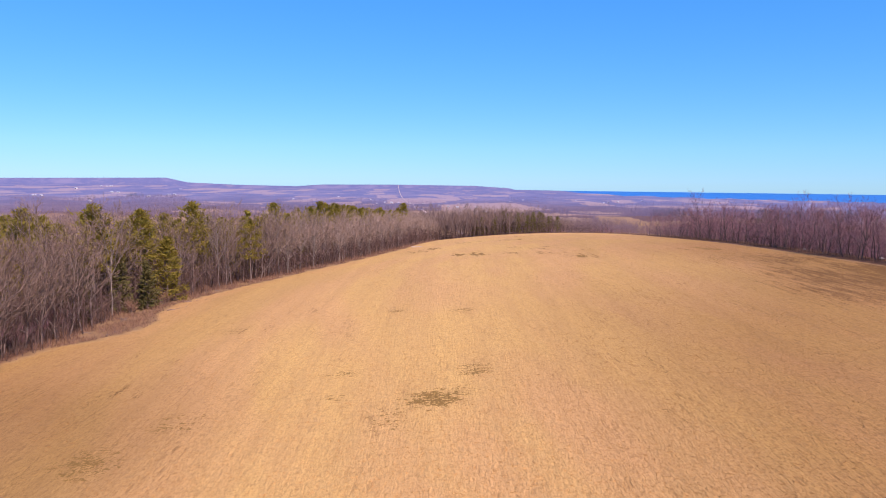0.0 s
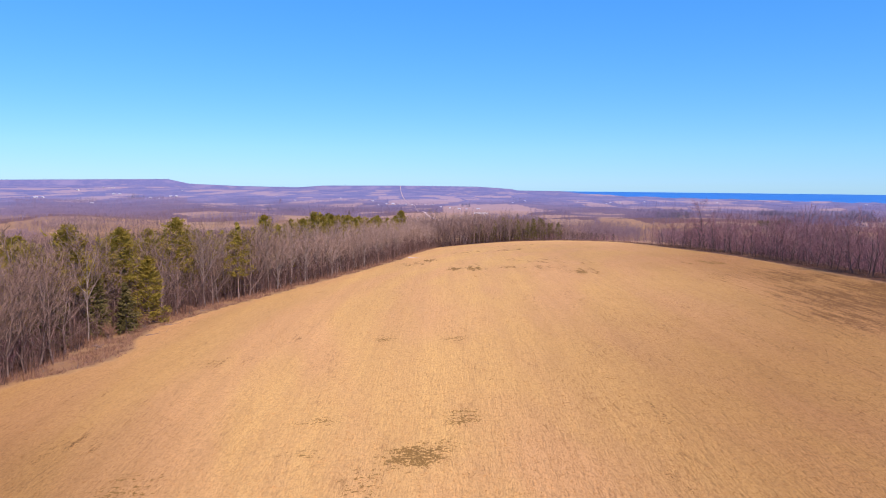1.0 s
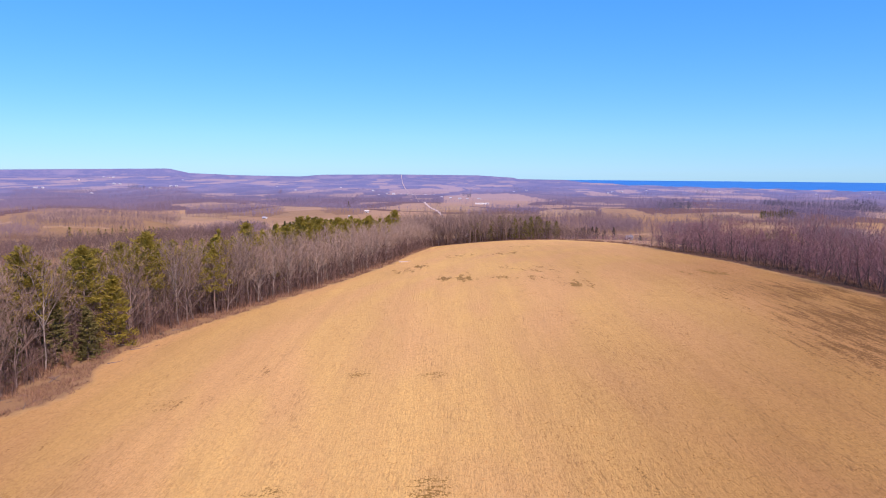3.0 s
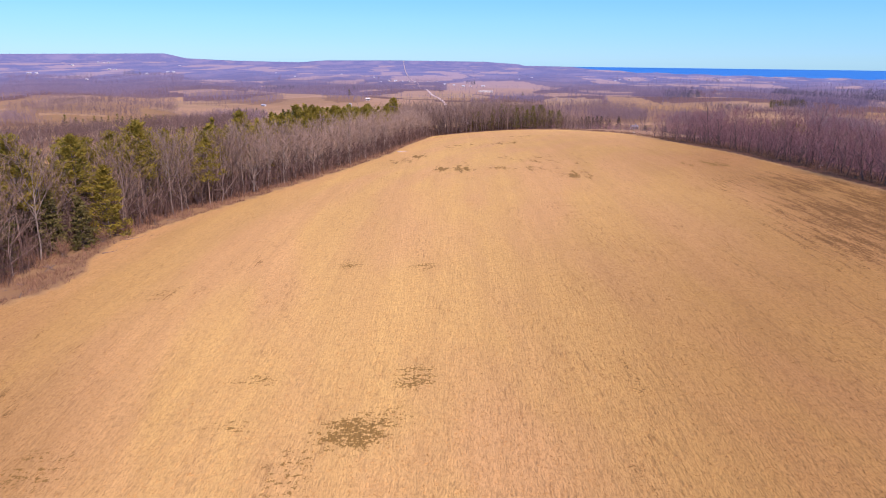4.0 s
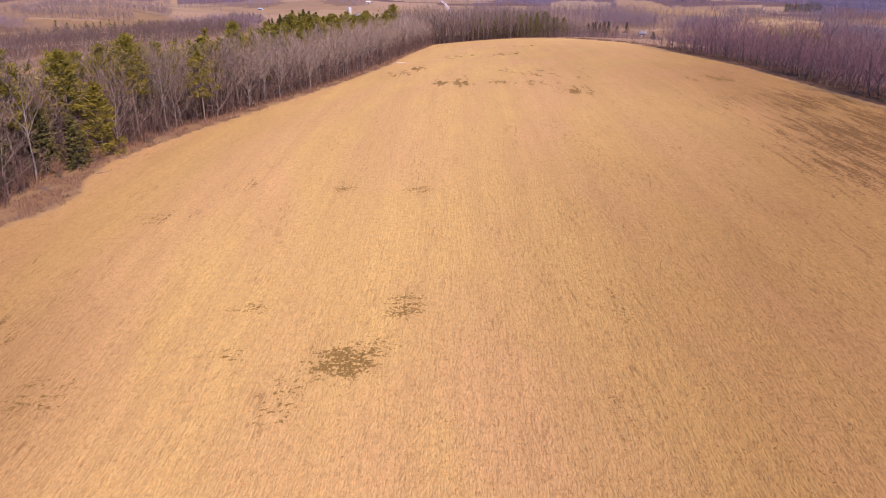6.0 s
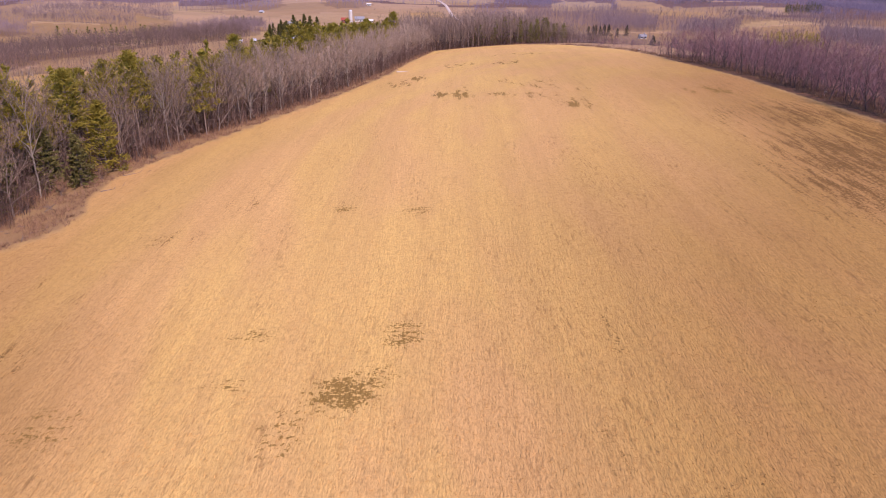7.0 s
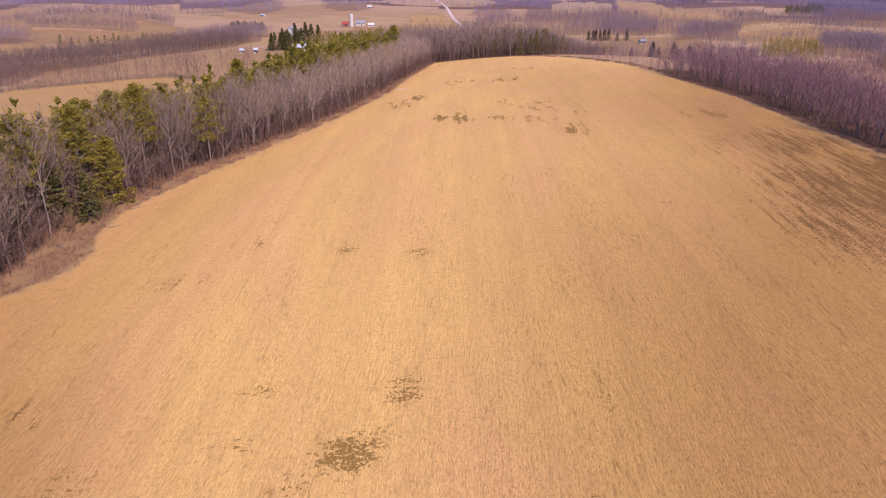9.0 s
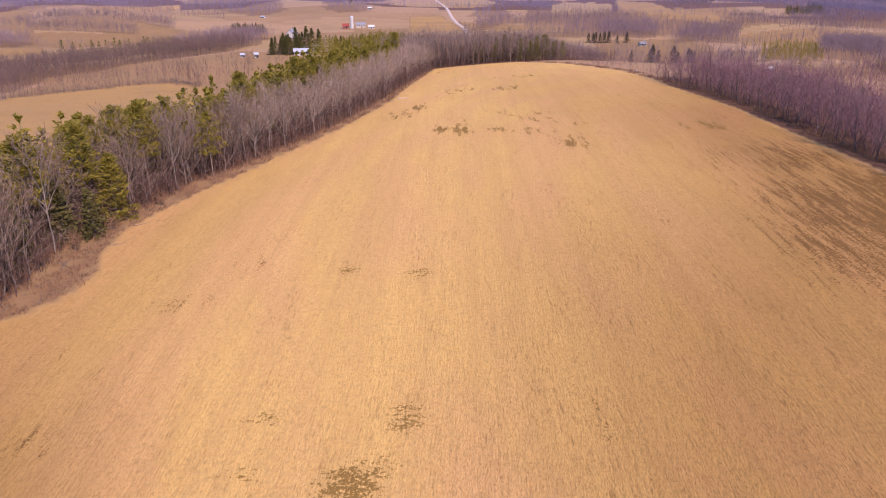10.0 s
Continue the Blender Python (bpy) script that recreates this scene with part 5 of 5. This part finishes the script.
def building(name, x, y, turn, sx, sy, h, rise, wall, roof, label, category, windows=4, chimney=False, doors=1):
    base = tagged(new(name), label, category)
    base.matrix_basis = pose(x, y, float(height(x, y)) - 0.1, 0, 0, turn)
    part("wall", gabled(sx, sy, h, rise), wall, base)
    top = part("roof", roof_slab(sx, sy, h, rise), roof, base)
    if chimney:
        bm = bmesh.new()
        box(bm, sx * 0.25, 0.3, h + rise + 0.5, 0.7, 0.7, 1.8)
        part("chimney", bm, M_SHINGLE, top)
    for s in (-1, 1):
        for k in range(windows):
            wx = -sx / 2 + sx * (k + 0.5) / windows
            if s < 0 and doors and k == windows // 2:
                bm = bmesh.new()
                box(bm, wx, s * sy / 2, min(1.1, h * 0.4), 1.2, 0.14, min(2.2, h * 0.8))
                part("door", bm, M_GLASS, base, "dark closed door")
                continue
            bm = bmesh.new()
            box(bm, wx, s * sy / 2, h * 0.6, 1.1, 0.12, 1.2)
            win = part("window", bm, M_GLASS, base)
            bm = bmesh.new()
            for dx, dz, w, hh in ((0, 0.66, 1.36, 0.12), (0, -0.66, 1.36, 0.12), (0.62, 0, 0.12, 1.2), (-0.62, 0, 0.12, 1.2)):
                box(bm, wx + dx, s * (sy / 2 + 0.03), h * 0.6 + dz, w, 0.14, hh)
            part("frame", bm, M_WHITE, win)
    return base


building("farmhouse", -86, 462, 12, 8.5, 5, 2.4, 1.4, M_WHITE, M_TIN, "white farmhouse with a bright metal roof beside pines", "house", 5, True)
building("farmhouse", -94, 550, 100, 6, 5.4, 3.0, 3.2, M_WHITE, M_WHITE, "steep white gabled house among pines", "house", 3)
building("farmhouse", -141, 691, 75, 9, 7, 4.6, 3.4, M_WHITE, M_SHINGLE, "grey-roofed house half hidden by spruces", "house", 4, True)
building("shed", -119, 452, 20, 2.0, 1.8, 1.7, 0.6, M_WHITE, M_TIN, "small white shed at the edge of a brown field", "shed", 2)
building("shed", -110, 449, 20, 1.9, 1.8, 2.2, 0.7, M_WHITE, M_TIN, "narrow white shed beside dark spruces", "shed", 2)
building("barn", -113, 834, 8, 7, 6, 3, 2.2, M_RED, M_RED, "red wooden barn beside a silo", "barn", 4)
building("barn", -98, 845, 8, 10, 7, 3.2, 2.2, M_CONC, M_SHINGLE, "grey-roofed barn beside a silo", "barn", 4)
building("shed", -84, 826, 8, 6, 4, 2.4, 1.3, M_WHITE, M_WHITE, "low white farm shed", "shed", 3)
building("barn", -236, 962, -20, 5, 3.4, 1.6, 1.0, M_WHITE, M_TIN, "white barn on a tan slope", "barn", 4)
building("barn", -117, 1107, 5, 6, 4, 2.2, 1.2, M_WHITE, M_WHITE, "white farm building below a woodlot", "barn", 5)
building("cottage", 157, 612, 10, 5, 3.6, 2.0, 1.2, M_WHITE, M_SHINGLE, "white cottage behind young trees", "house", 4, True)
building("barn", 82, 1600, 8, 30, 6, 2.4, 1.4, M_CONC, M_WHITE, "long white barn in the valley", "barn", 8)
building("cottage", 160, 373, 30, 2.6, 2.2, 1.6, 0.8, M_WHITE, M_WHITE, "small white house deep in the leafless wood", "house", 2)
silo = tagged(new("silo"), "pale concrete silo with a domed cap", "silo")
silo.matrix_basis = pose(-106, 832, float(height(-106, 832)))
bm = bmesh.new()
bmesh.ops.create_cone(bm, segments=24, radius1=2.0, radius2=2.0, depth=12, cap_ends=True, matrix=Matrix.Translation((0, 0, 5.9)))
part("shaft", bm, M_CONC, silo)
bm = bmesh.new()
bmesh.ops.create_uvsphere(bm, u_segments=24, v_segments=10, radius=2.04, matrix=Matrix.Translation((0, 0, 11.9)) @ Matrix.Diagonal((1, 1, 0.75, 1)))
part("cap", bm, M_TIN, silo, "rounded metal cap")
for k in range(6):
    bm = bmesh.new()
    bmesh.ops.create_cone(bm, segments=24, radius1=2.05, radius2=2.05, depth=0.12, cap_ends=False, matrix=Matrix.Translation((0, 0, 1.2 + 1.7 * k)))
    part("hoop", bm, M_TIN, silo)
# Far farmsteads and the village by the valley road
FAR_HOUSES = ((-161, 2255), (-140, 2265), (-120, 2240), (-185, 2290), (-100, 2215), (-205, 2240), (-60, 2180), (15, 1985), (40, 1960), (-10, 2010), (60, 1985), (95, 2030),
              (-1419, 2501), (-1400, 2512), (-1415, 3084), (-1392, 3090), (-1767, 3731), (-1740, 3735), (-1720, 3740), (-1078, 2203), (-1043, 2558), (-1020, 2570), (-1738, 3417), (-1106, 2910), (-1085, 2915), (-1337, 3673), (-700, 3000), (-420, 2900), (-560, 2700))
EAST_HOUSES = ((620, 2700), (660, 2720), (480, 2600), (900, 2500), (1250, 2450), (1400, 2400), (300, 2700), (250, 2650), (760, 2750), (1000, 2650), (560, 2500), (-250, 2500), (-40, 2480))
first = None
for k, (x, y) in enumerate(FAR_HOUSES + EAST_HOUSES):
    if first is None:
        first = building("far_house", x, y, 10, 8, 5.5, 2.8, 1.8, M_WHITE, M_TIN, "small white house far across the valley", "house", 4)
        first["group"] = "houses across the valley"
    else:
        made = copy_thing(first, pose(x, y, float(height(x, y)) - 0.1, 0, 0, rng.uniform(-40, 50)))
        size = rng.uniform(0.5, 0.9) * (1.7 if x < -900 else 1.0)
        made.scale = (size * rng.uniform(0.8, 1.4), size, size * rng.uniform(0.8, 1.2))


# ---- small things on the hilltop ----
def limb_path(r, n, length, bend):
    p = np.zeros((n, 3))
    p[:, 0] = np.linspace(0, length, n)
    p[:, 1:] = np.cumsum(r.normal(0, bend, (n, 2)), 0) * (1, 0.3)
    return p


def fallen(name, x, y, turn, length, radius, mat, label, forks, seed):
    r = np.random.default_rng(seed)
    base = tagged(new(name), label, "log")
    base.matrix_basis = pose(x, y, float(height(x, y)) + radius * 0.8, 0, 0, turn)
    g = Geo()
    path = limb_path(r, 8, length, 0.05 * length / 5)
    g.tube(path, radius * np.linspace(1, 0.6, 8), 8)
    new("stem", g.mesh("stem", mat)).parent = base
    for k in range(forks):
        g = Geo()
        s = path[r.integers(2, 7)]
        q = limb_path(r, 4, length * r.uniform(0.2, 0.4), 0.1)
        t = r.choice((-1, 1)) * r.uniform(0.5, 1.0)
        c, sn = math.cos(t), math.sin(t)
        q = np.stack([q[:, 0] * c - q[:, 1] * sn, q[:, 0] * sn + q[:, 1] * c, np.abs(q[:, 2]) + 0.25 * q[:, 0]], 1)
        g.tube(q + s, radius * 0.45 * np.linspace(1, 0.3, 4), 5)
        new("branch", g.mesh("branch", mat)).parent = base
    return base


fallen("fallen_log", -10.5, 243.0, 14, 10.5, 0.2, M_LOG, "pale barkless log lying at the field corner", 1, 1)
fallen("fallen_branch", -50.5, 104.5, 4, 6.5, 0.10, M_BARK, "long grey fallen branch on the verge grass", 4, 2)
fallen("fallen_branch", -55, 100.5, 28, 5.0, 0.13, M_BARK, "brown fallen branch on the verge grass", 3, 3)
fallen("fallen_branch", -46.0, 119, 40, 4.0, 0.09, M_BARK, "thin fallen branch beside the wood", 3, 4)
fallen("fallen_branch", -45.5, 143, 40, 4.0, 0.08, M_BARK, "thin grey fallen branch beside the wood", 2, 5)
fallen("fallen_branch", -46.5, 128, 35, 4.0, 0.08, M_BARK, "crooked fallen branch on the verge", 2, 6)


for k in range(9):
    fallen("fallen_branch", -55 + rng.uniform(0, 9), 96 + rng.uniform(0, 17), rng.uniform(0, 180), rng.uniform(2.0, 4.5), rng.uniform(0.05, 0.09), M_BARK, "grey fallen branch among dead grass on the verge", 3, 20 + k)


def boulder(x, y, size, seed, label):
    bm = bmesh.new()
    bmesh.ops.create_icosphere(bm, subdivisions=2, radius=size)
    r = np.random.default_rng(seed)
    for v in bm.verts:
        v.co *= 1 + 0.18 * noise.noise(v.co / size * 1.3 + Vector((seed, 0, 0))) + r.uniform(-0.03, 0.03)
        v.co.z *= 0.7
    ob = part("boulder", bm, M_STONE, None)
    ob.matrix_basis = pose(x, y, float(height(x, y)) + size * 0.35, 0, 0, 40 * seed)
    return tagged(ob, label, "rock")


boulder(74, 284, 0.5, 1, "pale boulder at the field corner brush")
boulder(89.5, 177, 0.35, 3, "pale stone at the foot of an edge tree")
boulder(93.5, 152, 0.45, 2, "pale boulder under the edge trees")

# ---- stubble standing on the field nearest the flight ----
n = 70000
d = 6 + 165 * rng.uniform(0, 1, n) ** 1.6
t = rng.uniform(-0.72, 0.72, n)
sx, sy = 4 + d * np.tan(t), 14 + d
ok = field_inside(sx, sy) > 0.5
sx, sy = sx[ok], sy[ok]
bare_here = np.zeros(len(sx))
for px, py, ax, ay, k in PATCHES:
    bare_here = np.maximum(bare_here, k * np.exp(-0.7 * (((sx - px) / ax) ** 2 + ((sy - py) / ay) ** 2)))
keep = rng.uniform(0, 0.75, len(sx)) > bare_here
sx, sy = np.round(sx[keep] / 0.38) * 0.38 + rng.normal(0, 0.15, keep.sum()), sy[keep]
sz = height(sx, sy)
g = Geo()
root = np.stack([sx, sy, sz - 0.02], 1)
for k in range(2):
    tip = root + np.stack([rng.normal(0, 0.10, len(sx)), rng.normal(0, 0.10, len(sx)), rng.uniform(0.05, 0.13, len(sx))], 1)
    g.blades(root + rng.normal(0, 0.05, (len(sx), 3)) * (1, 1, 0), tip, rng.uniform(0.03, 0.08, len(sx)), rng)
straw = g.mesh("stubble", M_STUB)
straw.attributes.new("thin", "FLOAT", "POINT").data.foreach_set("value", np.tile(np.repeat(thin_and_falloff(sx, sy), 3), 2).astype(np.float32))
tagged(new("stubble", straw), "short golden cereal stubble standing in rows", "stubble", kind="stuff")
